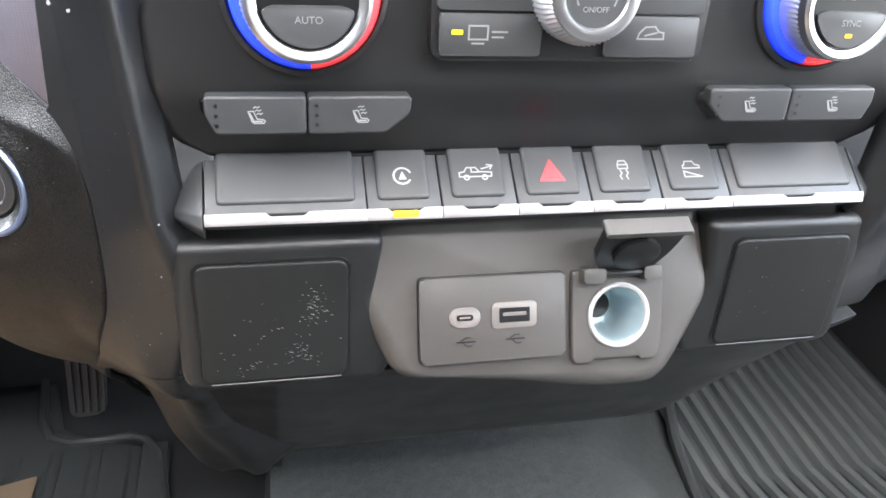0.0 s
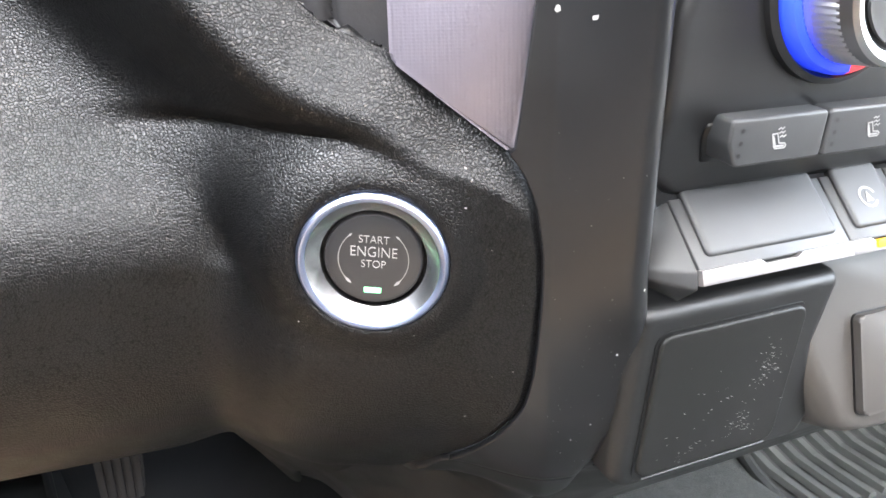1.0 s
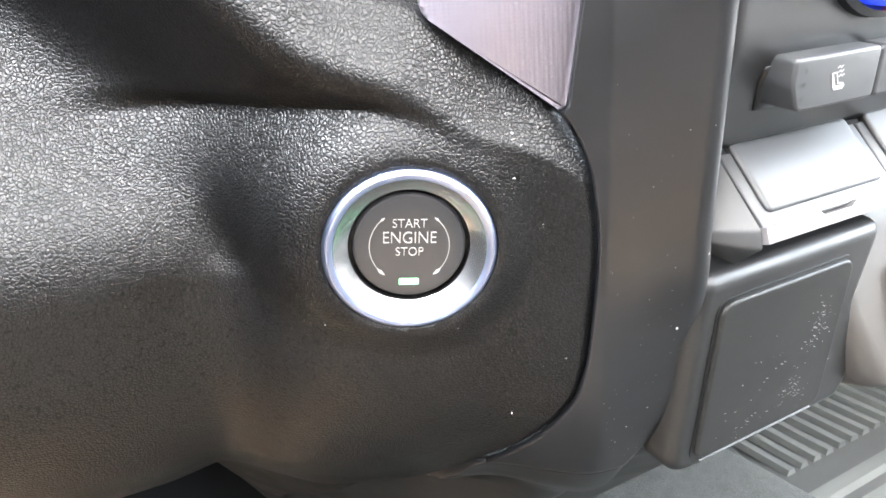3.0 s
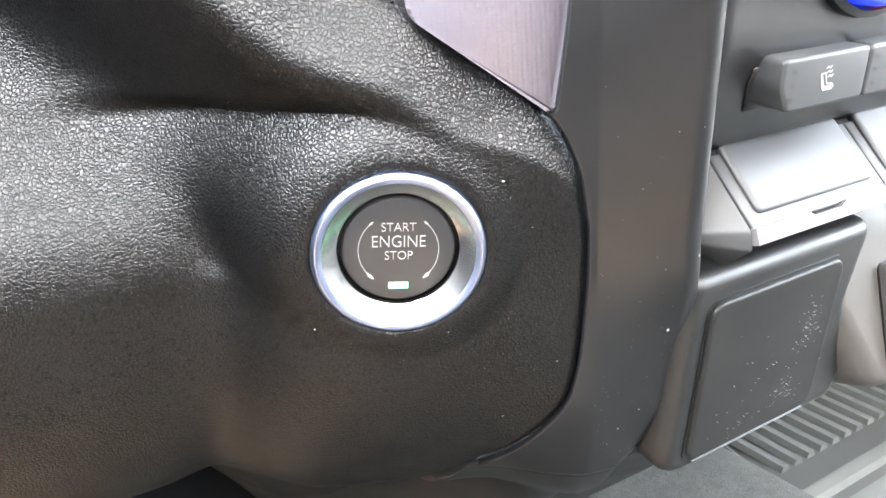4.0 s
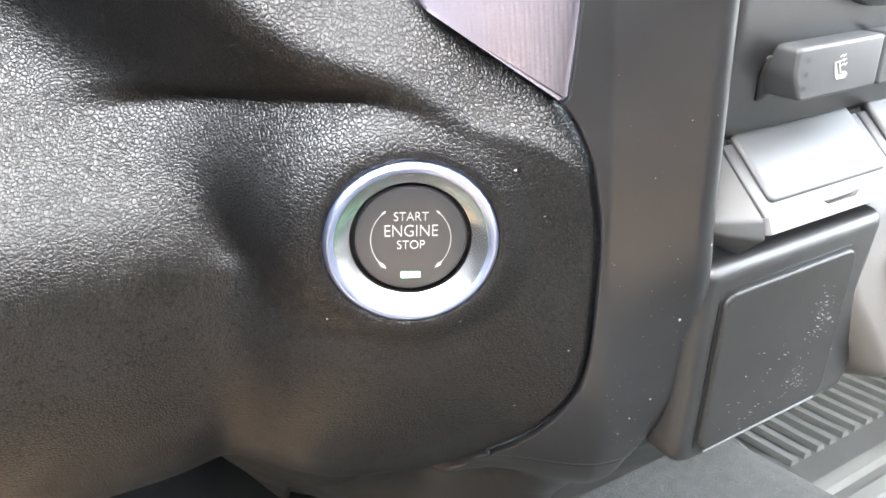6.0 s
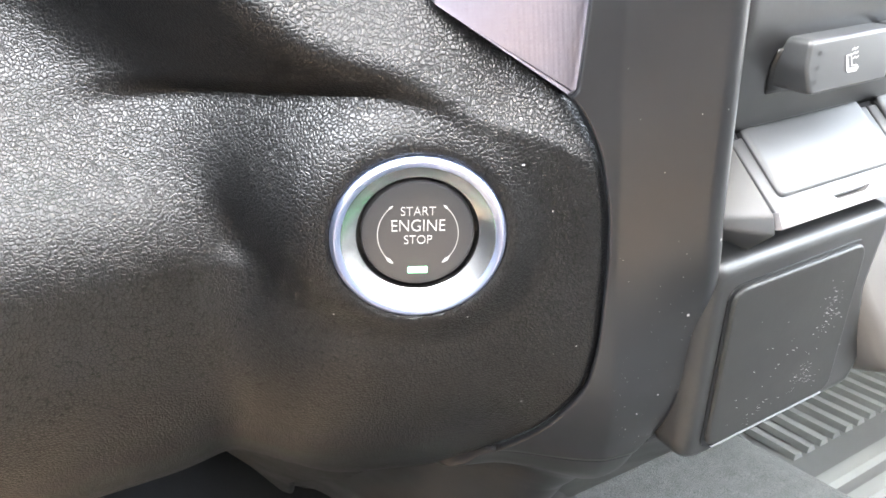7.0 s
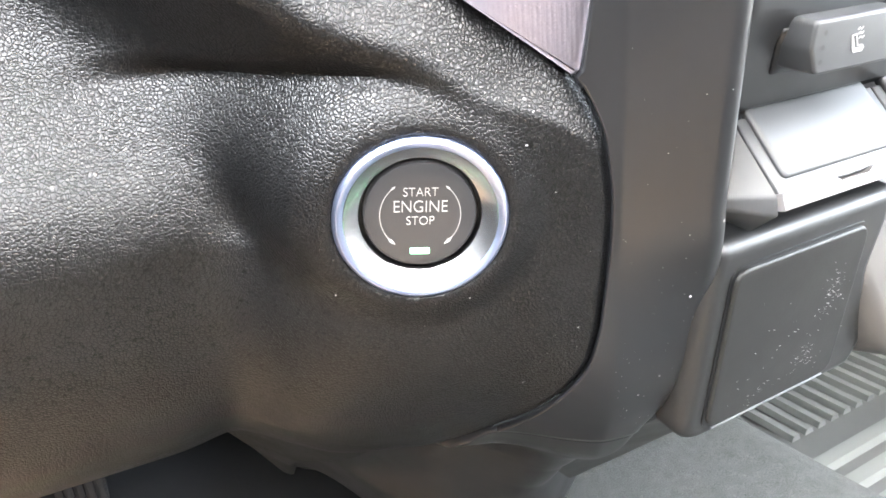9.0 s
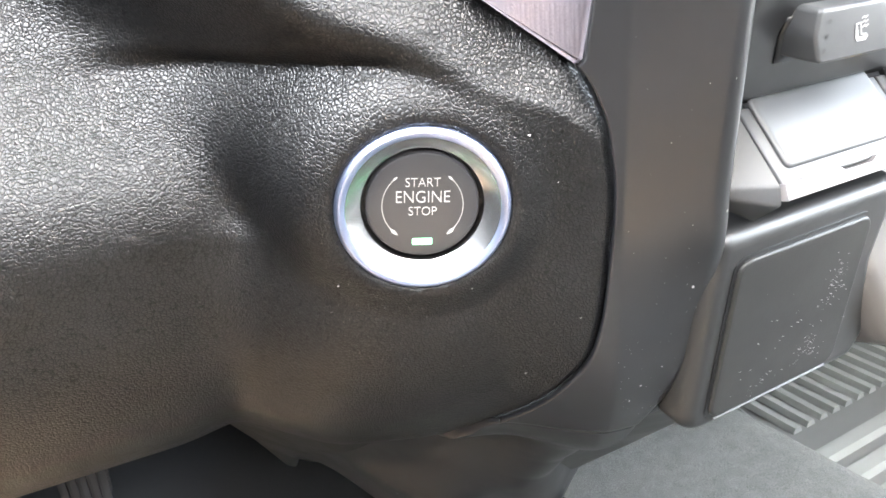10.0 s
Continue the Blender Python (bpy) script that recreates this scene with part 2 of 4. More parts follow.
def lathe(profile, m=Matrix(), segs=64, bm=None, a0=0.0, a1=360.0):
    """Turns a profile of (radius, height) round the frame's z axis."""
    bm = bm or bmesh.new()
    whole = abs(a1 - a0) >= 360
    count = segs if whole else segs + 1
    rings = []
    for r, z in profile:
        rings.append([bm.verts.new(m @ Vector((r * math.cos(radians(a0 + (a1 - a0) * k / segs)), r * math.sin(radians(a0 + (a1 - a0) * k / segs)), z))) for k in range(count)])
    for a, b in zip(rings, rings[1:]):
        for k in range(segs):
            j = (k + 1) % count
            bm.faces.new((a[k], a[j], b[j], b[k]))
    bmesh.ops.remove_doubles(bm, verts=bm.verts, dist=1e-6)
    bmesh.ops.recalc_face_normals(bm, faces=bm.faces)
    return bm


def disc(r, z, m=Matrix(), segs=48):
    bm = bmesh.new()
    bm.faces.new([bm.verts.new(m @ Vector((r * math.cos(6.28318 * k / segs), r * math.sin(6.28318 * k / segs), z))) for k in range(segs)])
    return bm


def words(name, text, size, m, material, parent, depth=0.00008, wide=1.0, thin=0.0):
    curve = bpy.data.curves.new(name, "FONT")
    curve.body, curve.size, curve.align_x, curve.align_y, curve.extrude, curve.offset = text, size, "CENTER", "CENTER", depth, -thin
    ob = bpy.data.objects.new(name, curve)
    me = bpy.data.meshes.new_from_object(ob)
    bpy.data.objects.remove(ob)
    me.transform(m @ Matrix.Diagonal((wide, 1, 1, 1)))
    me.materials.append(material)
    made = new(name, me)
    made.parent = parent
    return made


def strokes(paths, w, m, depth=0.0001):
    """Thin printed lines along the given corner points."""
    bm = bmesh.new()
    for path in paths:
        for p, q in zip(path, path[1:]):
            p, q = Vector(p), Vector(q)
            way = (q - p).normalized() * w * 0.5
            side = Vector((-way.y, way.x))
            prism([tuple(p - way - side), tuple(q + way - side), tuple(q + way + side), tuple(p - way + side)], 0, depth, m, bm=bm)
    return bm


def tube(points, r, segs=8, bm=None, closed=False):
    bm = bm or bmesh.new()
    pts = [Vector(p) for p in points]
    rings = []
    for i, p in enumerate(pts):
        way = (pts[min(i + 1, len(pts) - 1)] - pts[max(i - 1, 0)]).normalized()
        side = way.cross(Vector((0.13, 0.21, 0.97))).normalized()
        up = side.cross(way)
        rings.append([bm.verts.new(p + r * (math.cos(6.28318 * k / segs) * side + math.sin(6.28318 * k / segs) * up)) for k in range(segs)])
    for a, b in zip(rings, rings[1:]):
        for k in range(segs):
            bm.faces.new((a[k], a[(k + 1) % segs], b[(k + 1) % segs], b[k]))
    bm.faces.new(rings[0][::-1])
    bm.faces.new(rings[-1])
    bmesh.ops.recalc_face_normals(bm, faces=bm.faces)
    return bm


def smooth_step(a, b, x):
    t = min(1.0, max(0.0, (x - a) / (b - a)))
    return t * t * (3 - 2 * t)


def along(table, x):
    """Value at x of a line of (x, value) in rising x."""
    return float(np.interp(x, [p[0] for p in table], [p[1] for p in table]))


def sheet(name, rows, material, parent=None, label="", thick=0.0, kind=""):
    """A surface through rows of points, thickened to its back."""
    bm = bmesh.new()
    grid = [[bm.verts.new(p) for p in row] for row in rows]
    for a, b in zip(grid, grid[1:]):
        for k in range(len(a) - 1):
            bm.faces.new((a[k], a[k + 1], b[k + 1], b[k]))
    ob = part(name, bm, material, parent, label)
    if thick:
        s = ob.modifiers.new("thickness", "SOLIDIFY")
        s.thickness, s.offset = thick, -1
    return ob


# ---- cabin ----
def slab(name, x0, x1, y0, y1, z0, z1, material, parent=None, label="", bevel=0.0):
    bm = prism([(x0, y0), (x1, y0), (x1, y1), (x0, y1)], z0, z1)
    if bevel:
        bmesh.ops.bevel(bm, geom=list(bm.edges), offset=bevel, segments=2, profile=0.5, affect="EDGES")
    return part(name, bm, material, parent, label, smooth=bool(bevel))


# unseen pale ground added to bounce sunlight up into the cabin
ground = slab("ground", -60, 60, -60, 60, -0.65, -0.6, BOUNCEGROUND)
tagged(ground, "unseen pale ground added to bounce light into the cabin", "ground", kind="structure")
# left lining runs back to y 0.02 to keep the panel's reflections dark
kick = slab("wall_footwell", -0.758, -0.742, 0.02, 1.06, -0.03, 0.66, SHELL)
tagged(kick, "dark footwell side lining", "wall", kind="structure")
kick = slab("wall_footwell", 0.742, 0.758, 0.02, 1.058, -0.03, 0.66, SHELL)
tagged(kick, "dark footwell side lining", "wall", kind="structure")


def floor_level(y):
    return 0.30 * max(0.0, y - 0.42) + 0.9 * max(0.0, y - 0.75)


rows = [[Vector((-0.9 + 0.15 * i, y, floor_level(y) - 0.004)) for i in range(13)] for y in [-0.98 + 0.04 * k for k in range(52)]]
tagged(sheet("floor", rows, SHADEDCARPET, thick=0.02), "black carpeted cabin floor, darkened for footwell shade, rising to the bulkhead", "floor", kind="structure")


def window_wall(name, label, x0, x1, sill, head, y0, y1, ends, lining):
    """A side wall with one window opening, built of four pieces in one mesh."""
    bm = bmesh.new()
    for a, b, lo, hi in ((ends[0], ends[1], -0.03, sill), (ends[0], ends[1], head, 1.29), (ends[0], y0, sill, head), (y1, ends[1], sill, head)):
        prism([(x0, a), (x1, a), (x1, b), (x0, b)], lo, hi, bm=bm)
    return tagged(part(name, bm, lining, smooth=False), label, "wall", kind="structure")


window_wall("wall_left", "unseen grey driver door lining, darkened to dim reflections, with a side window", -0.8, -0.76, LEFT_WINDOW[0], LEFT_WINDOW[1], LEFT_WINDOW[2], LEFT_WINDOW[3], (-0.98, 0.32), DIMMEDLINING)
window_wall("wall_right", "unseen grey passenger door lining, paled to throw light, with a side window", 0.76, 0.8, RIGHT_WINDOW[0], RIGHT_WINDOW[1], RIGHT_WINDOW[2], RIGHT_WINDOW[3], (-0.98, 1.1), PALEDLINING)
roof = slab("ceiling", -0.8, 0.8, -1.02, ROOF_FRONT, 1.25, 1.29, HEADLINER)
tagged(roof, "pale grey cloth roof lining of the cabin", "ceiling", kind="structure")
bm = bmesh.new()
x0, x1, z0, z1 = REAR_WINDOW
for a, b, lo, hi in ((-0.8, 0.8, -0.03, z0), (-0.8, 0.8, z1, 1.25), (-0.8, x0, z0, z1), (x1, 0.8, z0, z1)):
    prism([(a, -1.02), (b, -1.02), (b, -0.98), (a, -0.98)], lo, hi, bm=bm)
back = part("wall_back", bm, SEATBROWN, smooth=False)
tagged(back, "brownish grey cabin back wall with a rear window", "wall", kind="structure")
# unseen dark slab added so the lower bolster reflects less light
sill = slab("wall_unseen_low", -0.758, -0.742, -0.95, 0.018, -0.03, 0.24, SHELL)
tagged(sill, "unseen dark panel added to dim reflections in the lower bolster", "wall", kind="structure")
firewall = slab("wall_front", -0.9, 0.8, 1.06, 1.1, -0.03, 0.8, SHELL)
tagged(firewall, "dark bulkhead behind the footwells", "wall", kind="structure")
dash_top = slab("dashboard_top", -0.9, 0.8, 0.09, 1.12, 0.66, 0.8, SHELL, bevel=0.02)
tagged(dash_top, "black dashboard top below the windscreen", "dashboard", kind="structure")

# unseen boxes added behind the skins so no sky shows through gaps
core = slab("dashboard_filler", -0.74, 0.76, 0.17, 0.95, 0.43, 0.66, SHELL)
tagged(core, "unseen black filler that blocks light behind the dashboard", "dashboard", kind="structure")
core = slab("stack_filler", -0.156, 0.156, 0.055, 0.17, 0.40, 0.66, SHELL)
tagged(core, "unseen black filler that blocks light behind the centre stack", "dashboard", kind="structure")

# ---- driver side dashboard face ----
RING = Vector((-0.2225, 0.0368, 0.4896))
YAW, DROP = radians(25.7), radians(-9.1)
OUT = Vector((-math.sin(YAW) * math.cos(DROP), -math.cos(YAW) * math.cos(DROP), math.sin(DROP)))
FACE = frame_of(RING, Vector((0, 0, 1)).cross(OUT), OUT.cross(Vector((0, 0, 1)).cross(OUT).normalized()))

SEAM = [(-0.25, -0.085), (-0.2044, -0.0748), (-0.1357, -0.0229), (-0.122, -0.0090), (-0.1041, 0.0039), (-0.0836, 0.0218), (-0.0676, 0.0329), (-0.0524, 0.0423), (-0.04, 0.0452), (-0.0263, 0.0464),
        (-0.0128, 0.0473), (0.0001, 0.0474), (0.0167, 0.0451), (0.027, 0.0409), (0.0315, 0.0377), (0.0461, 0.0207), (0.0565, 0.0078), (0.0622, -0.0086), (0.0734, -0.0197), (0.0871, -0.0302), (0.13, -0.058)]
# right-hand edge of the rounded knee bolster, by height
HOLLOW = [(-0.16, -0.116), (-0.07, -0.0643), (-0.035, -0.0455), (-0.01, -0.0378), (0.01, -0.0478), (0.03, -0.0527), (0.05, -0.0694), (0.085, -0.1002), (0.125, -0.122)]
# the bolster's lower lip ends here; to the right of it the pod runs on downwards
LIP_V, LIP_U = -0.149, -0.108


def ease(a, b, x):
    t = np.clip((x - a) / (b - a), 0, 1)
    return t * t * (3 - 2 * t)


def fall(d, r, slope):
    """How far a rounded shoulder has dropped at d past its edge."""
    d = np.maximum(d, 0)
    turn = r * slope / np.sqrt(1 + slope * slope)
    return np.where(d < turn, r - np.sqrt(np.maximum(r * r - np.minimum(d, turn) ** 2, 0)), r - np.sqrt(r * r - turn * turn) + (d - turn) * slope)


def smooth_max(a, b, k):
    m = np.maximum(a, b)
    return m + k * np.log(np.exp((a - m) / k) + np.exp((b - m) / k))


def droop(u, v):
    """How the lower face curves away below the button."""
    d = np.maximum(0, -0.03 - 0.02 * ease(0.015, 0.055, u) - v)
    return np.where(d < 0.1057, 6.2 * d * d, 0.06927 + 0.70 * (d - 0.1057))


def seam(v):
    """The panel's right-hand seam at height v, with its corners eased."""
    return sum(along(SEAM, v + 0.0015 * k) for k in (-2, -1, 0, 1, 2)) / 5


SEAM_LINE = np.array([(seam(v), v) for v in np.arange(-0.25, 0.1305, 0.0003)])


def to_seam(u, v):
    """Distance of points on the panel from its seam."""
    u, v = np.atleast_1d(u), np.atleast_1d(v)
    return np.sqrt(((SEAM_LINE[:, 0, None] - u) ** 2 + (SEAM_LINE[:, 1, None] - v) ** 2).min(0))


def face_height(u, v):
    """Relief of the knee panel over its base plane: bolster, pod, ridge and the hollow between them."""
    u, v = np.atleast_1d(np.asarray(u, float)), np.atleast_1d(np.asarray(v, float))
    xs, ys = [p[0] for p in HOLLOW], [p[1] for p in HOLLOW]
    edge = sum(np.interp(v + d, xs, ys) for d in (-0.010, -0.006, -0.002, 0.002, 0.006, 0.010)) / 6
    below = np.maximum(0, -0.0378 - v)
    under = 8.7422 * below ** 2
    bolster = -0.0089 - under - fall(v + 0.0110, 0.0370, 0.7764) - fall(u - edge + 0.0117, 0.0495, 0.9112) - 0.3047 * (u + 0.09)
    s, r = to_seam(u, v), np.hypot(u, v)
    # raised pod round the button, steep on its upper and left flanks
    turn = np.degrees(np.arctan2(v, u))
    flank = np.where(v > 0, ease(15.7209, 91.7841, turn), np.where(u < 0, 1 - ease(-175, -120, turn), 0.0))
    pod = 0.0014 - droop(u, v) - fall(r - 0.0201, 0.0197 - 0.0014 * flank, 0.2950 + 0.8558 * flank)
    # flat of the panel, rolling back to the seam and falling off to the hollow
    upper = ease(0.010, 0.032, v)
    plate = -0.0008 - droop(u, v)
    plate = plate - fall(0.0025 + 0.0175 * upper - s, 0.0099, 0.30 + 0.3984 * upper * (1 - 0.97 * ease(0.018, 0.040, u)))
    plate = plate - fall(s - 0.0156 - 0.005 * ease(0.07, 0.12, v), 0.0122, 1.0204) * ease(-0.012, 0.034, v) * (1 - ease(0.014, 0.034, u))
    plate = plate - 0.0016 * np.exp(-((r - 0.0300) / 0.0045) ** 2) * (1 - ease(-0.005, 0.020, v))
    lean = -0.0155 + 0.2868 * np.maximum(v, -0.08) - u
    plate = plate - 0.6038 * 0.5 * (lean + np.sqrt(lean * lean + 0.00006)) * (1 - ease(0.016, 0.0395, v))
    h = smooth_max(bolster, smooth_max(pod, plate, 0.0012) - 0.0008, 0.0034 + 0.0095 * ease(-0.005, 0.030, v))
    h = h - 0.006 * (1 - ease(0.0190, 0.0222, r)) - 0.0005 * (1 - ease(0.0218, 0.0245, r))
    h = h - 0.0008 * (1 - ease(0.0, 0.0018, s))
    return h if len(h) > 1 else float(h[0])


dash = thing("dashboard", "black pickup dashboard with vinyl knee panel and centre stack", "dashboard")
bm = bmesh.new()
N_LEFT, N_RIGHT, N_LOW, N_HIGH = 90, 190, 60, 270
grid = []
for j in range(N_LOW + N_HIGH + 1):
    row = []
    if j < N_LOW:
        v = -0.243 + (LIP_V + 0.243) * j / N_LOW
        left = along([(-0.25, -0.0885), (-0.235, -0.0905), (-0.194, -0.0945), (LIP_V, LIP_U)], v)
        us = [left + (max(seam(v), left + 0.001) - left) * (1 - (1 - i / N_RIGHT) ** 1.35) for i in range(N_RIGHT + 1)]
        vs = [v] * len(us)
    else:
        t = (j - N_LOW) / N_HIGH
        us = [-0.30 + (LIP_U + 0.30) * i / N_LEFT for i in range(N_LEFT)]
        vs = [(LIP_V + 0.061 * (LIP_U - u)) * (1 - t) + 0.125 * t for u in us]
        v = LIP_V + (0.125 - LIP_V) * t
        us += [LIP_U + (seam(v) - LIP_U) * (1 - (1 - i / N_RIGHT) ** 1.35) for i in range(N_RIGHT + 1)]
        vs += [v] * (N_RIGHT + 1)
    hs = face_height(us, vs)
    grid.append([bm.verts.new(FACE @ Vector((u, v, h))) for u, v, h in zip(us, vs, hs)])
for j, (a, b) in enumerate(zip(grid, grid[1:])):
    if len(a) < len(b):
        b = b[N_LEFT:]
    for k in range(len(a) - 1):
        bm.faces.new((a[k], a[k + 1], b[k + 1], b[k]))
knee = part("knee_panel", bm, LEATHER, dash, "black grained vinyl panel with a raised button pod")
shell = knee.modifiers.new("thickness", "SOLIDIFY")
shell.thickness, shell.offset = 0.003, -1


RIM = [(-0.30, 0.060), (-0.20, 0.052), (-0.16, 0.042), (-0.14, 0.045), (-0.12, 0.054), (-0.10, 0.0640), (-0.087, 0.0668), (-0.075, 0.0727), (-0.06, 0.0788), (-0.045, 0.0818), (-0.03, 0.0814), (-0.005, 0.0790), (0.13, 0.0790)]


def strip_height(u, v):
    d = max(0.0, -0.03 - 0.02 * smooth_step(0.015, 0.055, u) - v)
    drop = 5.6 * d * d if d < 0.065 else 0.02366 + 0.62 * (d - 0.065)
    k = smooth_step(-0.10, -0.13, v)
    rise = (0.13 - 0.30 * smooth_step(-0.005, -0.05, v) + 1.6 * min(max(0.0, v + 0.035), 0.12)) * max(0.0, u - 0.05) * (1 - k)
    return -0.001 - drop + rise - float(fall(u - along(RIM, v) + 0.008 + 0.010 * k, 0.006 + 0.020 * k, 6.0 - 4.6 * k))


def trim_rows(v0, v1, count, sink=0.0, under=False):
    rows = []
    for j in range(count + 1):
        v = v0 + (v1 - v0) * j / count
        left = seam(v) + 0.0006
        if v > 0.0315:
            left = max(left, 0.0395 + (v - 0.0305) * 0.13)
        edge = along(RIM, v)
        joint = 0.0
        if under:
            # the lower trim follows the pod's edge down to its tip and runs on beside it
            joint = strip_height(seam(v), v) - face_height(seam(v), v) + 0.0060
            edge += 0.042 * smooth_step(-0.092, -0.12, v) * smooth_step(-0.213, -0.185, v)
            edge -= 1.5 * max(0.0, -0.213 - v)
            left = left - 0.0040 + 0.9 * max(0.0, -0.243 - v)
        edge = max(edge, left + 0.004)

        def deep(u):
            w = 1 - smooth_step(0.0, 0.085, u - left)
            tuck = 0.004 * smooth_step(0.0, 0.004, seam(v) + 0.001 - u) * smooth_step(-0.16, -0.12, v) if under else 0.0
            return sink + tuck + max(0.0, joint) * w * smooth_step(-0.100, -0.125, v)

        rows.append([FACE @ Vector((u, v, strip_height(u, v) - deep(u))) for u in [left + (edge - left) * i / 60 for i in range(61)]])
    return rows


sheet("side_trim", trim_rows(-0.0885, 0.125, 150), SOFT, dash, "satin black plastic side trim", thick=0.002)
sheet("lower_trim", trim_rows(-0.285, -0.0892, 120, 0.0008, True), SOFT, dash, "satin black lower trim curving under", thick=0.002)

MIRROR = Matrix.Diagonal((-1, 1, 1, 1))
rows = [[MIRROR @ FACE @ Vector((u, v, strip_height(u, v))) for u in [along(RIM, v) - 0.22 * (i / 60) ** 1.3 for i in range(61)]] for v in [-0.070 + 0.195 * j / 120 for j in range(121)]]
sheet("side_trim", rows, SOFT, dash, "satin black plastic side trim", thick=-0.002)

outline = soften([(0.0392, 0.0304), (0.0560, 0.13), (0.0080, 0.13), (0.0076, 0.0545)], 0.002)
TILT = Matrix(((1, 0, 0, 0), (0, 1, 0, 0), (0.134, -0.1235, 1, -0.0042), (0, 0, 0, 1)))
part("trim_plate", prism(outline, -0.0075, 0.0, FACE @ TILT, 0.0012), SILVER, dash, "lilac silver textured trim plate")
rows = []
for j in range(41):
    v = 0.044 + 0.086 * j / 40
    row = []
    for i in range(31):
        left = along(SEAM, v) - 0.010
        u = left + (0.0078 - left) * i / 30
        h = -0.0195 - 0.003 * math.exp(-((u + 0.0085) / 0.0012) ** 2)
        row.append(FACE @ Vector((u, v, h)))
    rows.append(row)
stitched = sheet("stitched_panel", rows, STITCHED, dash, "black vinyl panel with pale stitches", thick=0.003)
for k in range(16):
    v = 0.062 + 0.0045 * k
    bm = prism(rounded(-0.0004, 0.0004, -0.0016, 0.0016, 0.0003), 0, 0.0006, FACE @ Matrix.Translation((-0.0155, v, -0.0195)))
    part("stitch", bm, GREYPRINT, stitched)

# ---- start button ----
start = thing("start_button", "round engine start button with satin chrome ring and lit green bar", "button")
part("chrome_ring", lathe([(0.0205, -0.006), (0.0217, -0.0016), (0.0217, -0.0004), (0.0213, 0.0006), (0.0206, 0.0011), (0.0198, 0.0010), (0.0190, 0.0003)], FACE, 128), RINGBLUE, start, "satin blue-grey outer lip of the ring")
part("inner_bevel", lathe([(0.0190, 0.0003), (0.0187, -0.0001), (0.0157, -0.0026), (0.0153, -0.0029), (0.0149, -0.007)], FACE, 128), CHROME, start, "satin chrome inner bevel")
part("gap", lathe([(0.0151, -0.0062), (0.0138, -0.0062)], FACE, 64), DARK, start, "dark gap round the button cap")
CAPM = FACE @ Matrix.Translation((0, 0, -0.003)) @ Matrix.Rotation(radians(-6.0), 4, "Z")
part("button_cap", lathe([(0.0141, -0.004), (0.0141, -0.0006), (0.0138, -0.0001), (0.0132, 0.0001), (0.008, 0.0), (0.0, 0.0)], CAPM, 96), CAP, start, "black pushbutton face")
words("lettering", "START", 0.0034, CAPM @ Matrix.Translation((0, 0.0062, 0.0001)), WHITE, start, wide=0.88, thin=0.00006)
words("lettering", "ENGINE", 0.0046, CAPM @ Matrix.Translation((0, 0.0023, 0.0001)), WHITE, start, wide=0.84, thin=0.00007)
words("lettering", "STOP", 0.0034, CAPM @ Matrix.Translation((0, -0.0015, 0.0001)), WHITE, start, wide=0.88, thin=0.00006)
for side in (0, 1):
    bm = bmesh.new()
    inner, outer = [], []
    for k in range(25):
        t = k / 24
        a = radians(52 - 104 * t) if side == 0 else radians(128 + 104 * t)
        w = 0.00009 + 0.0004 * smooth_step(0.86, 0.91, t) * (1 - smooth_step(0.93, 1.0, t)) + 0.00022 * (1 - smooth_step(0.04, 0.09, t)) * smooth_step(0.0, 0.04, t)
        for some, rr in ((inner, 0.0100 - w), (outer, 0.0100 + w)):
            some.append(bm.verts.new(CAPM @ Vector((rr * math.cos(a), rr * math.sin(a), 0.00018))))
    for k in range(24):
        bm.faces.new((inner[k], inner[k + 1], outer[k + 1], outer[k]))
    part("arrow_arc", bm, WHITE, start)
part("indicator_bar", prism(rounded(-0.0025, 0.0025, -0.0107, -0.0090, 0.0003), 0, 0.0002, CAPM), GREEN, start, "lit green indicator bar")

# ---- centre stack ----
X = Vector((1, 0, 0))
CLIM = frame_of((0, 0.0015, 0.52), X, (0, -0.15, 1))
FOLD = 0.0105


def panel_depth(y):
    """How far the climate panel folds back below its crease."""
    d = FOLD - y
    return -0.412 * 0.5 * (d + math.sqrt(d * d + 0.00001))


PANEL_LEFT = [(-0.019, -0.134), (-0.0175, -0.1405), (-0.012, -0.1485), (0.0, -0.1520), (0.012, -0.1535), (0.032, -0.1540), (0.0424, -0.1505), (0.056, -0.1395), (0.11, -0.095)]
PANEL_RIGHT = [(-0.019, 0.134), (-0.0175, 0.1405), (-0.012, 0.1485), (0.0, 0.158), (0.012, 0.162), (0.11, 0.162)]
rows = [[Vector((x, 0.014 + 0.70 * (z - 0.48) - 0.1 * (x + 0.155), z)) for x in [-0.166 + 0.031 * i / 12 for i in range(13)]] for z in [0.487 + 0.095 * k / 20 for k in range(21)]]
sheet("stack_side_band", rows, SOFT, dash, "satin black band beside the climate panel", thick=0.002)
rows = []
for j in range(73):
    y = -0.019 + 0.129 * j / 72
    a, b = (sum(along(side, y + 0.001 * k) for k in (-3, -1, 1, 3)) / 4 for side in (PANEL_LEFT, PANEL_RIGHT))
    row = []
    for i in range(81):
        x = a + (b - a) * (0.5 - 0.5 * math.cos(math.pi * i / 80))
        scoop = 0.0016 * math.exp(-((y + 0.004) / 0.009) ** 2) * smooth_step(-0.060, -0.040, x) * (1 - smooth_step(0.028, 0.050, x))
        row.append(CLIM @ Vector((x, y, panel_depth(y) - scoop - float(fall(0.004 - min(x - a, b - x), 0.004, 3.0)))))
    rows.append(row)
sheet("climate_panel", rows, PANEL, dash, "black plastic climate control panel folding back to the keys", thick=0.003)


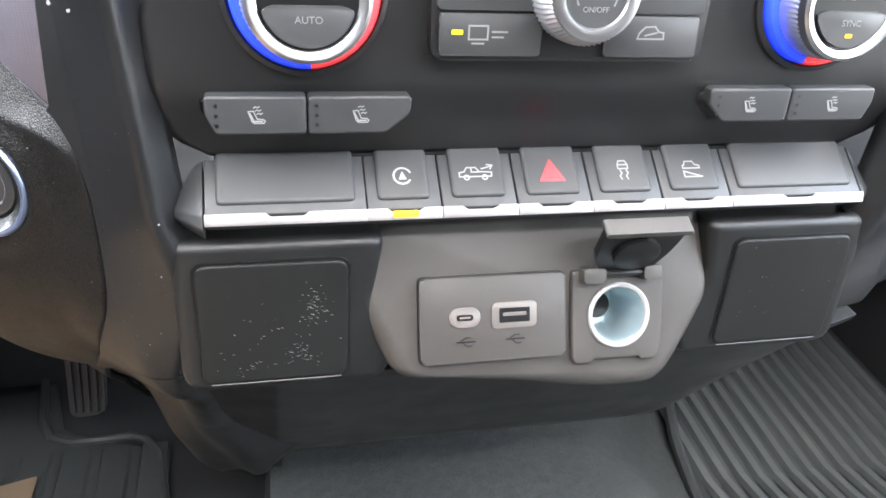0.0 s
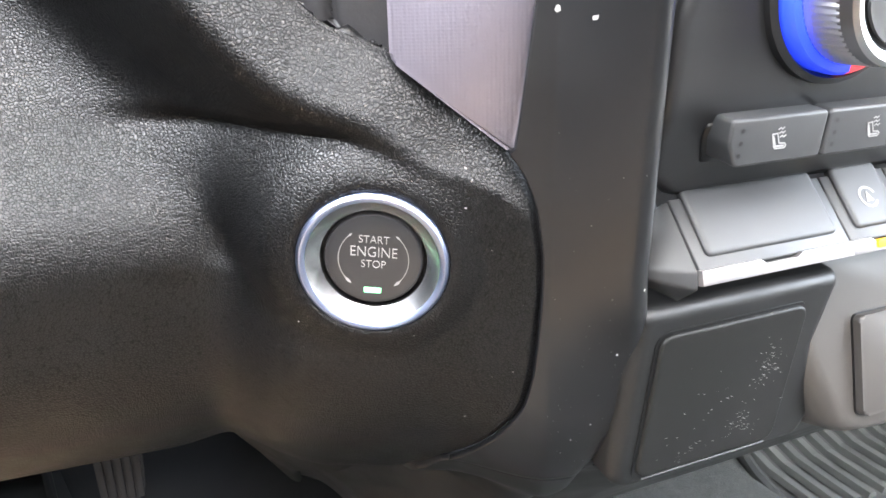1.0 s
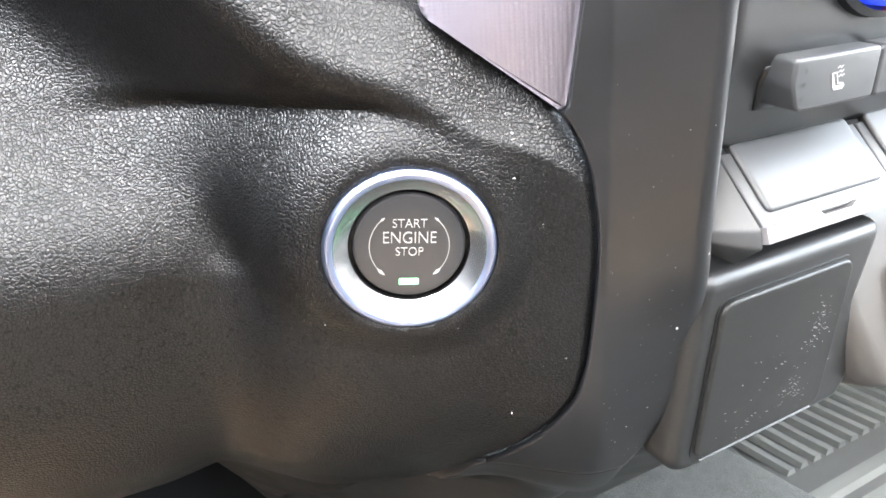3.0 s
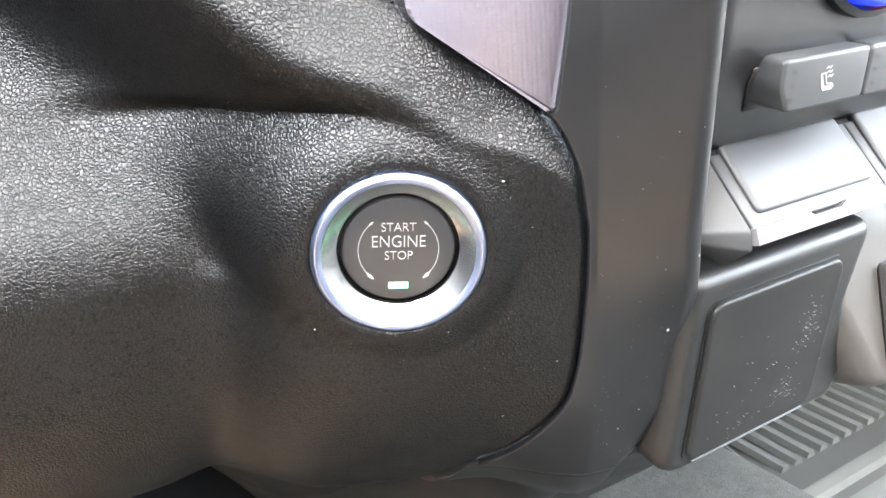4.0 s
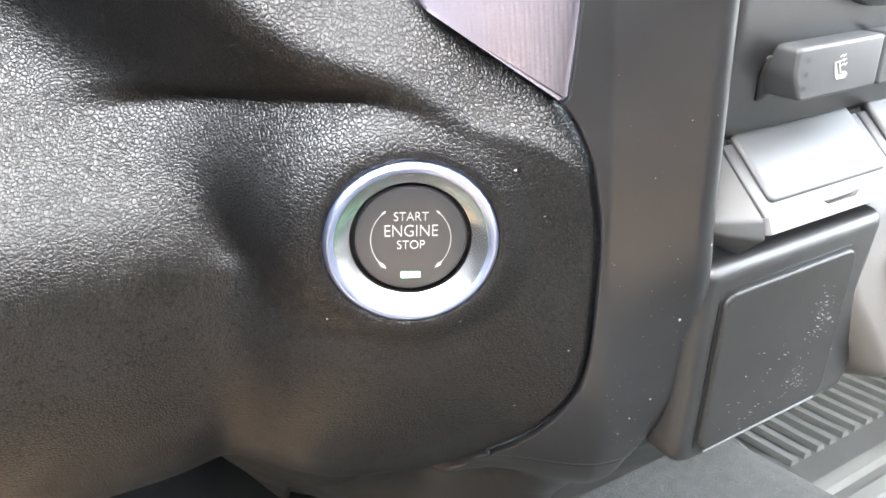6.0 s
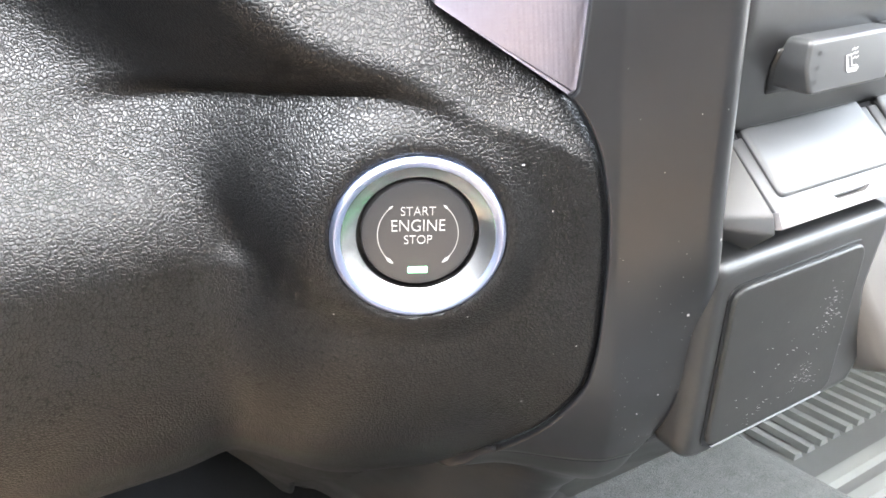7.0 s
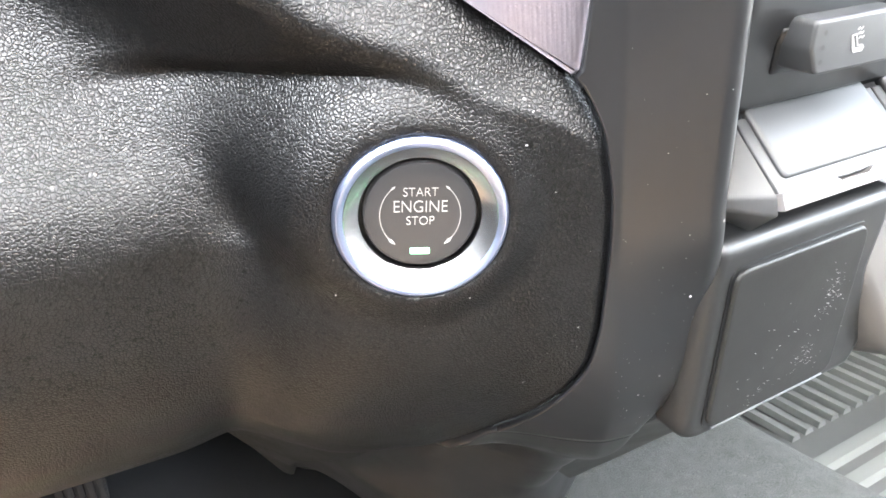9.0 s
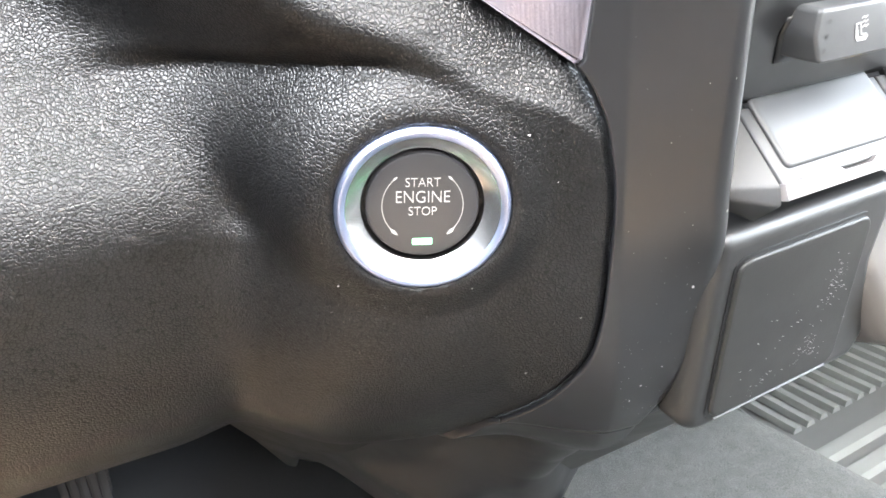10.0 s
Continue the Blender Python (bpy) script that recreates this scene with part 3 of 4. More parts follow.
def seat_switch(name, label, x0, x1, cut_left=0.0, cut_right=0.0, lift=0.0):
    ob = thing(name, label, "switch", group="seat heater switches")
    m = frame_of((0, -0.0002, 0.5212 + lift), X, (0, -0.15, 1))
    pts = [(x0 + cut_left, -0.0070), (x1 - cut_right, -0.0070)]
    pts += [(x1, 0.0002), (x1, 0.0068)] if cut_right else [(x1, 0.0068)]
    pts += [(x0, 0.0068), (x0, 0.0002)] if cut_left else [(x0, 0.0068)]
    part("rocker", cushion(pts, 0.0018, -0.016, 0.0036, 0.0011, m, 5), KEY, ob)
    # dark strip laid on the panel for the shadow line beside and below the rocker
    rows = []
    for k in range(9):
        y = -0.0088 + 0.0016 * k
        cut = max(0.0, -y - 0.0002) / 0.0068
        ends = x0 - 0.0016 + cut_left * cut, x1 + 0.0016 - cut_right * cut
        rows.append([CLIM @ Vector((ends[0] + (ends[1] - ends[0]) * i / 8, y + 0.0012 + lift, panel_depth(y + 0.0012 + lift) + 0.0005)) for i in range(9)])
    sheet("gap", rows, DARK, ob, "dark strip imitating the shadowed gap beside the rocker", thick=0.0006)
    c = (x0 + x1) / 2
    seat = m @ Matrix.Translation((c, 0.0002, 0.0037)) @ Matrix.Diagonal((0.86, 0.95, 1, 1))
    part("seat_symbol", strokes([[(-0.0030, 0.0014), (-0.0017, -0.0022), (-0.0008, -0.0030), (0.0030, -0.0030), (0.0036, -0.0022), (0.0028, -0.0016), (0.0004, -0.0014), (-0.0010, 0.0016), (-0.0030, 0.0014)]], 0.00040, seat), WHITE, ob)
    part("seat_symbol", strokes([[(-0.0024, 0.0006), (-0.0010, -0.0020)], [(-0.0010, -0.0023), (0.0024, -0.0023)]], 0.00055, seat), WHITE, ob)
    for k in range(3):
        y = 0.0004 + 0.0012 * k
        part("heat_mark", strokes([[(0.0004 - 0.0006 * k, y), (0.0011 - 0.0006 * k, y + 0.0004), (0.0019 - 0.0006 * k, y), (0.0026 - 0.0006 * k, y + 0.0004)]], 0.00034, seat), WHITE, ob)
    for k in range(3):
        part("lamp_dot", disc(0.00065, 0.0001, m @ Matrix.Translation((x0 + 0.004 if not cut_right else x0 + 0.003, -0.0035 + 0.0035 * k, 0.0037)), 12), DARK, ob)
    return ob


seat_switch("seat_heater_switch", "black seat heater rocker switch", -0.1352, -0.1005, cut_left=0.0035)
seat_switch("seat_heater_switch", "black seat heater rocker switch with a slanted corner", -0.1000, -0.0633, cut_right=0.009)
seat_switch("seat_heater_switch", "black seat heater rocker switch with a slanted corner", 0.0560, 0.0920, cut_left=0.007, lift=0.0024)
seat_switch("seat_heater_switch", "black seat heater rocker switch", 0.0925, 0.1310, cut_right=0.003, lift=0.0024)

# temperature dials
def temperature_dial(label, x, z, reds, digits, lamp=False):
    ob = thing("temperature_dial", label, "dial", group="temperature dials")
    m = frame_of((x, -0.0045, z), X, (0, -0.12, 1))
    part("socket", lathe([(0.0284, -0.004), (0.0280, 0.002), (0.0262, 0.003), (0.0252, 0.001)], m, 64), PANEL, ob)
    for colour, name, a0, a1 in ((BLUE, "blue_light_ring", 90, reds), (REDLIGHT, "red_light_ring", reds, 450)):
        part(name, lathe([(0.0250, 0.0), (0.0250, 0.0046), (0.0240, 0.0060), (0.0216, 0.0064)], m, 48, a0=a0, a1=a1), colour, ob)
    bm = lathe([(0.0215, 0.0), (0.0215, 0.007), (0.0206, 0.0165)], m, 144)
    for v in bm.verts:
        p = m.inverted() @ v.co
        if 0.001 < p.z:
            a = math.atan2(p.y, p.x)
            k = 1 + 0.012 * math.copysign(1, math.sin(a * 72 + 0.1))
            v.co = m @ Vector((p.x * k, p.y * k, p.z))
    part("knurled_collar", bm, KNURL, ob, "knurled chrome collar")
    part("face_ring", lathe([(0.0206, 0.0155), (0.0203, 0.0200), (0.0190, 0.0210), (0.0172, 0.0206), (0.0158, 0.0190)], m, 96), BRIGHT, ob, "polished chrome ring")
    part("display", disc(0.0160, 0.0194, m), GLOSS, ob, "gloss black display")
    pts = [(0.0152 * math.cos(radians(a)), 0.0152 * math.sin(radians(a))) for a in range(200, 341, 10)]
    part("auto_button", prism(soften(pts + [(0.0144, -0.0034), (0.0108, -0.0020), (-0.0108, -0.0020), (-0.0144, -0.0034)], 0.001), 0.0195, 0.0206, m, 0.0004), KEY, ob)
    words("lettering", digits[1], 0.0032, m @ Matrix.Translation((0, -0.0065, 0.0207)), GREYPRINT, ob)
    words("digit", digits[0][0], 0.0088, m @ Matrix.Translation((-0.0030, 0.0050, 0.0196)), DISPLAY, ob, thin=-0.0004)
    words("digit", digits[0][1], 0.0088, m @ Matrix.Translation((0.0026, 0.0050, 0.0196)), DISPLAY, ob)
    if lamp:
        part("amber_lamp", prism(rounded(-0.0014, 0.0014, -0.0116, -0.0102, 0.0004), 0.0206, 0.0208, m), AMBER, ob, "lit amber lamp")
    return ob


temperature_dial("chrome temperature dial with blue and red light ring showing HI", -0.1000, 0.5622, 273, ("HI", "AUTO"))
temperature_dial("chrome temperature dial with blue and red light ring", 0.0975, 0.5642, 258, ("HI", "SYNC"), lamp=True)

# climate buttons round the fan knob
BLOCK = frame_of((-0.006, -0.0105, 0.558), X, (0, -0.10, 1))
block = thing("climate_button_block", "black climate button block with chrome top line", "control panel")
part("block_body", prism(soften([(-0.0500, -0.018), (0.0500, -0.018), (0.0525, -0.014), (0.0535, 0.05), (-0.0525, 0.05), (-0.0515, -0.014)], 0.002), -0.014, 0, BLOCK, 0.0012), PANEL, block)
for x0, x1, y0, y1, lit in ((-0.0490, -0.0120, -0.0160, -0.0015, 1), (-0.0500, -0.0120, -0.0005, 0.0145, 1), (0.0120, 0.0490, -0.0160, -0.0015, 0), (0.0120, 0.0500, -0.0005, 0.0145, 0)):
    b = part("climate_button", prism(rounded(x0, x1, y0, y1, 0.0012), -0.003, 0.0018, BLOCK, 0.0006), KEY, block)
    if lit:
        part("amber_lamp", prism(rounded(x0 + 0.0042, x0 + 0.0082, (y0 + y1) / 2, (y0 + y1) / 2 + 0.0016, 0.0003), 0.0018, 0.0020, BLOCK), AMBER, b, "lit amber lamp")
        mid = BLOCK @ Matrix.Translation((x0 + 0.0138, (y0 + y1) / 2, 0.0018))
        part("symbol", strokes([[(-0.0034, -0.0016), (0.0034, -0.0016), (0.0034, 0.0030), (-0.0034, 0.0030), (-0.0034, -0.0016)], [(-0.0020, -0.0030), (0.0020, -0.0030)]], 0.0006, mid), GREYPRINT, b)
        part("symbol", strokes([[(0.0052, 0.0010), (0.0104, 0.0010)], [(0.0052, -0.0008), (0.0090, -0.0008)]], 0.0006, mid), GREYPRINT, b)
    else:
        mid = BLOCK @ Matrix.Translation((x0 + 0.0180, y0 + 0.0065, 0.0018))
        part("symbol", strokes([[(-0.0052, 0.0), (0.0052, 0.0), (0.0050, 0.0022), (0.0030, 0.0026), (0.0014, 0.0044), (-0.0024, 0.0042), (-0.0046, 0.0020), (-0.0052, 0.0)], [(-0.0022, 0.0012), (0.0022, 0.0022)]], 0.0006, mid), GREYPRINT, b)
part("chrome_line", prism(rounded(-0.0505, 0.0515, 0.0150, 0.0166, 0.0005), -0.002, 0.0025, BLOCK, 0.0004), BRIGHT, block, "thin chrome line")

fan = thing("fan_knob", "knurled chrome fan knob with a black centre", "knob")
FAN = frame_of((-0.0050, -0.0085, 0.5652), X, (0, -0.10, 1))
bm = lathe([(0.0180, 0.0), (0.0180, 0.008), (0.0178, 0.0130), (0.0152, 0.0185)], FAN, 120)
for v in bm.verts:
    p = FAN.inverted() @ v.co
    a = math.atan2(p.y, p.x)
    k = 1 + 0.018 * math.copysign(1, math.sin(a * 60 + 0.1))
    v.co = FAN @ Vector((p.x * k, p.y * k, p.z))
part("knurled_collar", bm, KNURL, fan, "bright knurled collar")
part("face_ring", lathe([(0.0156, 0.0178), (0.0154, 0.0200), (0.0142, 0.0206), (0.0116, 0.0202), (0.0108, 0.0188)], FAN, 80), BRIGHT, fan, "polished chrome ring")
part("knob_centre", disc(0.0110, 0.0192, FAN), KEY, fan, "black knob centre")
part("symbol", lathe([(0.0070, 0.0195), (0.0076, 0.0195)], FAN, 40, a0=-30, a1=210), GREYPRINT, fan)
words("lettering", "ON/OFF", 0.0026, FAN @ Matrix.Translation((0, -0.0050, 0.0195)), GREYPRINT, fan)

# key row
SLOPE = frame_of((0, 0.0004, 0.4842), X, (0, 0.0150, 0.0175))
SWITCH_ROW = [("blank_key", -0.1378, -0.0789, ""), ("stop_start_key", -0.0785, -0.0500, "auto"), ("tow_key", -0.0494, -0.0195, "car"), ("hazard_key", -0.0189, 0.0118, "hazard"), ("traction_key", 0.0124, 0.0430, "skid"), ("descent_key", 0.0436, 0.0742, "hill"), ("blank_key", 0.0748, 0.1376, "")]
LABEL = {"": "black blank filler key with satin metal lip", "auto": "black stop start key with amber lamp and metal lip", "car": "black key with a white tailgate symbol and metal lip", "hazard": "black hazard key with red triangle and metal lip", "skid": "black traction key with white symbol and metal lip", "hill": "black key with white hill symbol and metal lip"}
for name, x0, x1, sym in SWITCH_ROW:
    ob = thing(name, LABEL[sym], "key", group="keys in the row")
    part("key_body", prism([(x0, 0), (x1, 0), (x1, 0.0235), (x0, 0.0235)], -0.012, 0, SLOPE, 0.0006), KEY, ob)
    part("key_face", cushion([(x0 + 0.0040, 0.0040), (x1 - 0.0040, 0.0040), (x1 - 0.0040, 0.0260), (x0 + 0.0040, 0.0260)], 0.0022, -0.001, 0.0014, 0.0018, SLOPE, 5, 0.6), KEY, ob)
    w = min(0.016, (x1 - x0) * 0.5)
    c = (x0 + x1) / 2
    lip = [(x0 - 0.0002, -0.0045), (x1 + 0.0002, -0.0045), (x1 + 0.0002, 0.0), (c + w / 2, 0.0), (c + w / 2 - 0.002, -0.0016), (c - w / 2 + 0.002, -0.0016), (c - w / 2, 0.0), (x0 - 0.0002, 0.0)]
    LIP = frame_of((0, 0.0002, 0.4848), X, (0, 0.22, 1))
    part("metal_lip", prism(lip, -0.008, 0.0008, LIP, 0.0002), METALLIP, ob, "satin metal lip")
    s = SLOPE @ Matrix.Translation(((x0 + x1) / 2, 0.0135, 0.00155))
    if sym == "auto":
        part("symbol", lathe([(0.0030, 0.0), (0.0038, 0.0)], s, 32, a0=20, a1=330), WHITE, ob)
        part("symbol", prism(soften([(-0.0016, -0.0016), (0.0, 0.002), (0.0016, -0.0016)], 0.0003), 0, 0.0001, s), WHITE, ob)
        part("amber_lamp", prism(rounded(c - 0.0050, c + 0.0050, -0.0035, -0.0010, 0.0005), 0.0, 0.0014, LIP, 0.0003), AMBER, ob, "lit amber lamp")
    elif sym == "car":
        part("symbol", strokes([[(-0.0072, -0.0012), (0.0058, -0.0012), (0.0060, 0.0006), (0.0010, 0.0009), (-0.0004, 0.0028), (-0.0040, 0.0028), (-0.0052, 0.0010), (-0.0072, 0.0006), (-0.0072, -0.0012)], [(-0.0022, 0.0027), (-0.0022, 0.0008), (0.0008, 0.0008)]], 0.00055, s), WHITE, ob)
        part("symbol", strokes([[(0.0020, 0.0022), (0.0064, 0.0034)], [(0.0044, 0.0040), (0.0066, 0.0036), (0.0056, 0.0020)]], 0.00055, s), WHITE, ob)
        for dx in (-0.0044, 0.0030):
            part("symbol", lathe([(0.0007, 0.00012), (0.0013, 0.00012)], s @ Matrix.Translation((dx, -0.0016, 0)), 20), WHITE, ob)
    elif sym == "hazard":
        part("red_triangle", prism(soften([(-0.0056, -0.0042), (0.0056, -0.0042), (0.0, 0.0058)], 0.0006), 0, 0.0001, s), RED, ob, "red hazard triangle")
        part("triangle_line", prism(soften([(-0.0036, -0.0031), (0.0036, -0.0031), (0.0, 0.0033)], 0.0004), 0.0001, 0.00016, s), KEY, ob)
        part("red_triangle", prism(soften([(-0.0027, -0.0026), (0.0027, -0.0026), (0.0, 0.0022)], 0.0003), 0.00016, 0.00022, s), RED, ob, "red hazard triangle")
    elif sym == "skid":
        part("symbol", strokes([[(-0.0022, 0.0006), (-0.0022, 0.0024), (-0.0014, 0.0042), (0.0014, 0.0042), (0.0022, 0.0024), (0.0022, 0.0006), (-0.0022, 0.0006)], [(-0.0020, 0.0024), (0.0020, 0.0024)]], 0.00055, s), WHITE, ob)
        for dx in (-0.0014, 0.0014):
            part("symbol", strokes([[(dx, -0.0002), (dx + 0.0005, -0.0014), (dx - 0.0005, -0.0028), (dx, -0.0042)]], 0.00060, s), WHITE, ob)
    elif sym == "hill":
        part("symbol", strokes([[(-0.0042, 0.0000), (0.0034, 0.0000), (0.0034, 0.0012), (0.0016, 0.0016), (0.0006, 0.0032), (-0.0028, 0.0032), (-0.0036, 0.0014), (-0.0042, 0.0012), (-0.0042, 0.0000)]], 0.00055, s), WHITE, ob)
        part("symbol", strokes([[(-0.0042, -0.0014), (0.0038, -0.0040), (-0.0042, -0.0040), (-0.0042, -0.0014)]], 0.00055, s), WHITE, ob)
for x0, x1, tip in ((-0.1384, -0.1520, -1), (0.1382, 0.1520, 1)):
    ob = thing("row_end_cap", "black wedge end cap of the key row", "end cap")
    bm = bmesh.new()
    a = [SLOPE @ Vector(p) for p in ((x0, 0.0235, 0), (x0, 0, 0.0), (x0, -0.0045, -0.003), (x0, -0.0035, -0.014), (x0, 0.0235, -0.014))]
    b = [SLOPE @ Vector(p) for p in ((x0 + 0.003 * tip, 0.0225, -0.003), (x1, 0.0080, -0.009), (x1, 0.0062, -0.0105), (x1, 0.0068, -0.0135), (x0 + 0.004 * tip, 0.0225, -0.014))]
    va, vb = [bm.verts.new(p) for p in a], [bm.verts.new(p) for p in b]
    bm.faces.new(va), bm.faces.new(vb[::-1])
    for k in range(5):
        bm.faces.new((va[k], vb[k], vb[(k + 1) % 5], va[(k + 1) % 5]))
    bmesh.ops.recalc_face_normals(bm, faces=bm.faces)
    bmesh.ops.bevel(bm, geom=list(bm.edges), offset=0.0008, segments=2, profile=0.5, affect="EDGES")
    part("cap_body", bm, KEY, ob)

# lower fascia


def fascia_point(x, s):
    """s runs from the top of the fascia (0) down and under it (1)."""
    prof = [(0.0, 0.016, 0.474), (0.05, 0.0155, 0.470), (0.5, 0.0255, 0.410), (0.56, 0.030, 0.403), (0.70, 0.058, 0.377), (0.85, 0.098, 0.340), (0.95, 0.145, 0.297), (1.0, 0.19, 0.290)]
    y = np.interp(s, [p[0] for p in prof], [p[1] for p in prof])
    z = np.interp(s, [p[0] for p in prof], [p[2] for p in prof])
    out = max(0.0, abs(x) - 0.10)
    lift = 3.2 * max(0.0, x - 0.13) ** 2
    back = 2.2 * out * out + 0.25 * max(0.0, -0.115 - x) * smooth_step(0.5, 0.62, s)
    k = smooth_step(0.5, 1.0, s)
    sunk = 0.03 * (1 - smooth_step(0.53, 0.56, s)) * smooth_step(-0.151, -0.148, x)
    return Vector((x, y + back + sunk, z + lift * 2.0 * k))


rows = []
for j in range(81):
    rows.append([fascia_point(-0.155 + 0.345 * i / 230, j / 80) for i in range(231)])
sheet("lower_fascia", rows, FASCIA, dash, "dark plastic lower fascia curving under", thick=0.002)

for sign in (-1, 1):
    xs = lambda a, b: sorted((sign * a, sign * b))
    m = frame_of((0, 0.0120, 0.4365), X, (0, -0.18, 1))
    pts = [(sign * x, y) for x, y in ((0.1525, -0.0290), (0.1470, -0.0345), (0.0700, -0.0345), (0.0650, -0.0225), (0.0750, 0.0070), (0.0705, 0.0355), (0.1525, 0.0355))]
    part("cover_surround", cushion(pts, 0.006, -0.03, -0.0012, 0.0050, m), FASCIA, dash, "dark plastic surround with a rounded rim")
    pad = thing("blank_cover", "scuffed black blank cover with white scratches" if sign < 0 else "dull black blank cover with dust specks", "cover")
    x0, x1 = xs(0.1440, 0.0855)
    part("gap", prism(rounded(x0 - 0.0012, x1 + 0.0010, -0.0293, 0.0275, 0.0046), -0.003, -0.0008, m), DARK, pad, "dark gap round the cover")
    part("edge_lip", tube([m @ Vector((x, -0.0294, -0.0004)) for x in (x0 + 0.003, (x0 + x1) / 2, x1 - 0.003)], 0.0004), GLOSSLIP, pad, "glossy black edge lip")
    bm = cushion([(x0, -0.0285), (x1, -0.0285), (x1, 0.0265), (x0, 0.0265)], 0.0055, -0.003, 0.0004, 0.0012, m, rise=0.8)
    part("cover", bm, PAD, pad)

# charging panel
def holed(points, centre, r, z0, z1, m, segs=96, bend=0.0022):
    """A convex plate with a round hole, with a skirt behind its edge."""
    bm = bmesh.new()
    cx, cy = centre
    turns = (15, 30, 45, 60, 75, 90)
    rim, edge, bends, skirt = [], [], [[] for _ in turns], []
    for k in range(segs):
        a = 2 * math.pi * k / segs
        d = Vector((math.cos(a), math.sin(a)))
        best = 1.0
        for p, q in zip(points, points[1:] + points[:1]):
            ex, ey = q[0] - p[0], q[1] - p[1]
            det = d.x * -ey + d.y * ex
            if abs(det) > 1e-12:
                wx, wy = p[0] - cx, p[1] - cy
                s, t = (wx * -ey + wy * ex) / det, (d.x * wy - d.y * wx) / det
                if s > 0 and -1e-6 <= t <= 1 + 1e-6:
                    best = min(best, s)
        rim.append(bm.verts.new(m @ Vector((cx + r * d.x, cy + r * d.y, z1))))
        edge.append(bm.verts.new(m @ Vector((cx + best * d.x, cy + best * d.y, z1))))
        for ring, turn in zip(bends, turns):
            out, down = bend * math.sin(radians(turn)), bend * (1 - math.cos(radians(turn)))
            ring.append(bm.verts.new(m @ Vector((cx + (best + out) * d.x, cy + (best + out) * d.y, z1 - down))))
        skirt.append(bm.verts.new(m @ Vector((cx + (best + bend + 0.0008) * d.x, cy + (best + bend + 0.0008) * d.y, min(z0, z1 - bend - 0.002)))))
    for k in range(segs):
        j = (k + 1) % segs
        bm.faces.new((rim[k], edge[k], edge[j], rim[j]))
        for a, b in zip([edge] + bends, bends + [skirt]):
            bm.faces.new((a[k], b[k], b[j], a[j]))
    bmesh.ops.recalc_face_normals(bm, faces=bm.faces)
    return bm


REC = frame_of((0, 0.0095, 0.4343), X, (0, 0.19, 1))
outline = soften([(-0.0590, -0.0265), (0.0510, -0.0330), (0.0750, 0.004), (0.0700, 0.041), (-0.0715, 0.041), (-0.0775, 0.009)], 0.009, 6)
part("charging_recess", holed(inset(outline, 0.0025), (0.0318, -0.0035), 0.0125, -0.02, -0.0015, REC, 240, 0.0085), GREY, dash, "grey plastic recess round the ports")
usb = thing("usb_port_panel", "grey plastic panel with two charging ports", "usb port")
part("port_plate", prism(rounded(-0.0566, 0.0072, -0.0193, 0.0170, 0.0024), -0.004, 0.0020, REC, 0.0011, 3), GREY, usb)
part("gap", prism(rounded(-0.0571, 0.0077, -0.0198, 0.0175, 0.0028), -0.004, -0.0011, REC), DARK, usb, "dark gap round the port plate")
PORT = REC @ Matrix.Translation((0, 0, 0.0020))
part("port_frame", prism(rounded(-0.0444, -0.0309, -0.0042, 0.0042, 0.0040), 0, 0.0006, PORT, 0.0003), PALE, usb, "pale port frame")
part("port_slot", prism(rounded(-0.0412, -0.0341, -0.0013, 0.0013, 0.0012), 0.0006, 0.0007, PORT), DARK, usb, "dark port slot")
part("port_frame", prism(rounded(-0.0260, -0.0062, -0.0055, 0.0055, 0.0022), 0, 0.0006, PORT, 0.0003), PALE, usb, "pale port frame")
part("port_slot", prism(rounded(-0.0228, -0.0094, -0.0031, 0.0031, 0.0004), 0.0006, 0.0007, PORT), DARK, usb, "dark port slot")
part("port_tongue", prism(rounded(-0.0212, -0.0110, -0.0003, 0.0012, 0.0003), 0.0007, 0.0010, PORT), PALE, usb, "pale contact tongue")
part("port_tongue", prism(rounded(-0.0400, -0.0353, -0.0004, 0.0004, 0.0003), 0.0007, 0.0009, PORT), PALE, usb, "pale contact tongue")
for cx in (-0.0372, -0.0157):
    s = PORT @ Matrix.Translation((cx, -0.0105, 0))
    part("trident_mark", prism([(-0.0042, -0.0003), (0.0042, -0.0003), (0.0042, 0.0003), (-0.0042, 0.0003)], 0, 0.0001, s), DARK, usb)
    part("trident_mark", prism([(-0.002, 0.0003), (0.0, 0.0016), (0.002, 0.0016), (0.002, 0.0021), (-0.0003, 0.0021), (-0.0028, 0.0003)], 0, 0.0001, s), DARK, usb)
    part("trident_mark", prism([(-0.001, -0.0003), (0.0006, -0.0016), (0.0026, -0.0016), (0.0026, -0.0021), (0.0003, -0.0021), (-0.0018, -0.0003)], 0, 0.0001, s), DARK, usb)

outlet = thing("power_outlet", "round twelve volt socket with its cap flipped open", "power outlet")
SOCK = REC @ Matrix.Translation((0.0318, -0.0035, 0))
part("outlet_plate", holed(soften([(-0.0205, 0.0195), (-0.0205, -0.0178), (-0.0188, -0.0200), (-0.0120, -0.0200), (-0.0112, -0.0184), (0.0098, -0.0184), (0.0106, -0.0200), (0.0172, -0.0200), (0.0192, -0.0175), (0.0205, 0.0195)][::-1], 0.0009), (0, 0), 0.0125, -0.004, 0.0012, SOCK, 256, 0.0012), GREY, outlet)
# the rim's glow is only white colour here, nothing is emitted
part("rim", lathe([(0.0145, 0.0008), (0.0144, 0.0022), (0.0137, 0.0027), (0.0126, 0.0022), (0.0121, 0.0008)], SOCK, 64), WHITE, outlet, "pale rim, its glow painted as white")
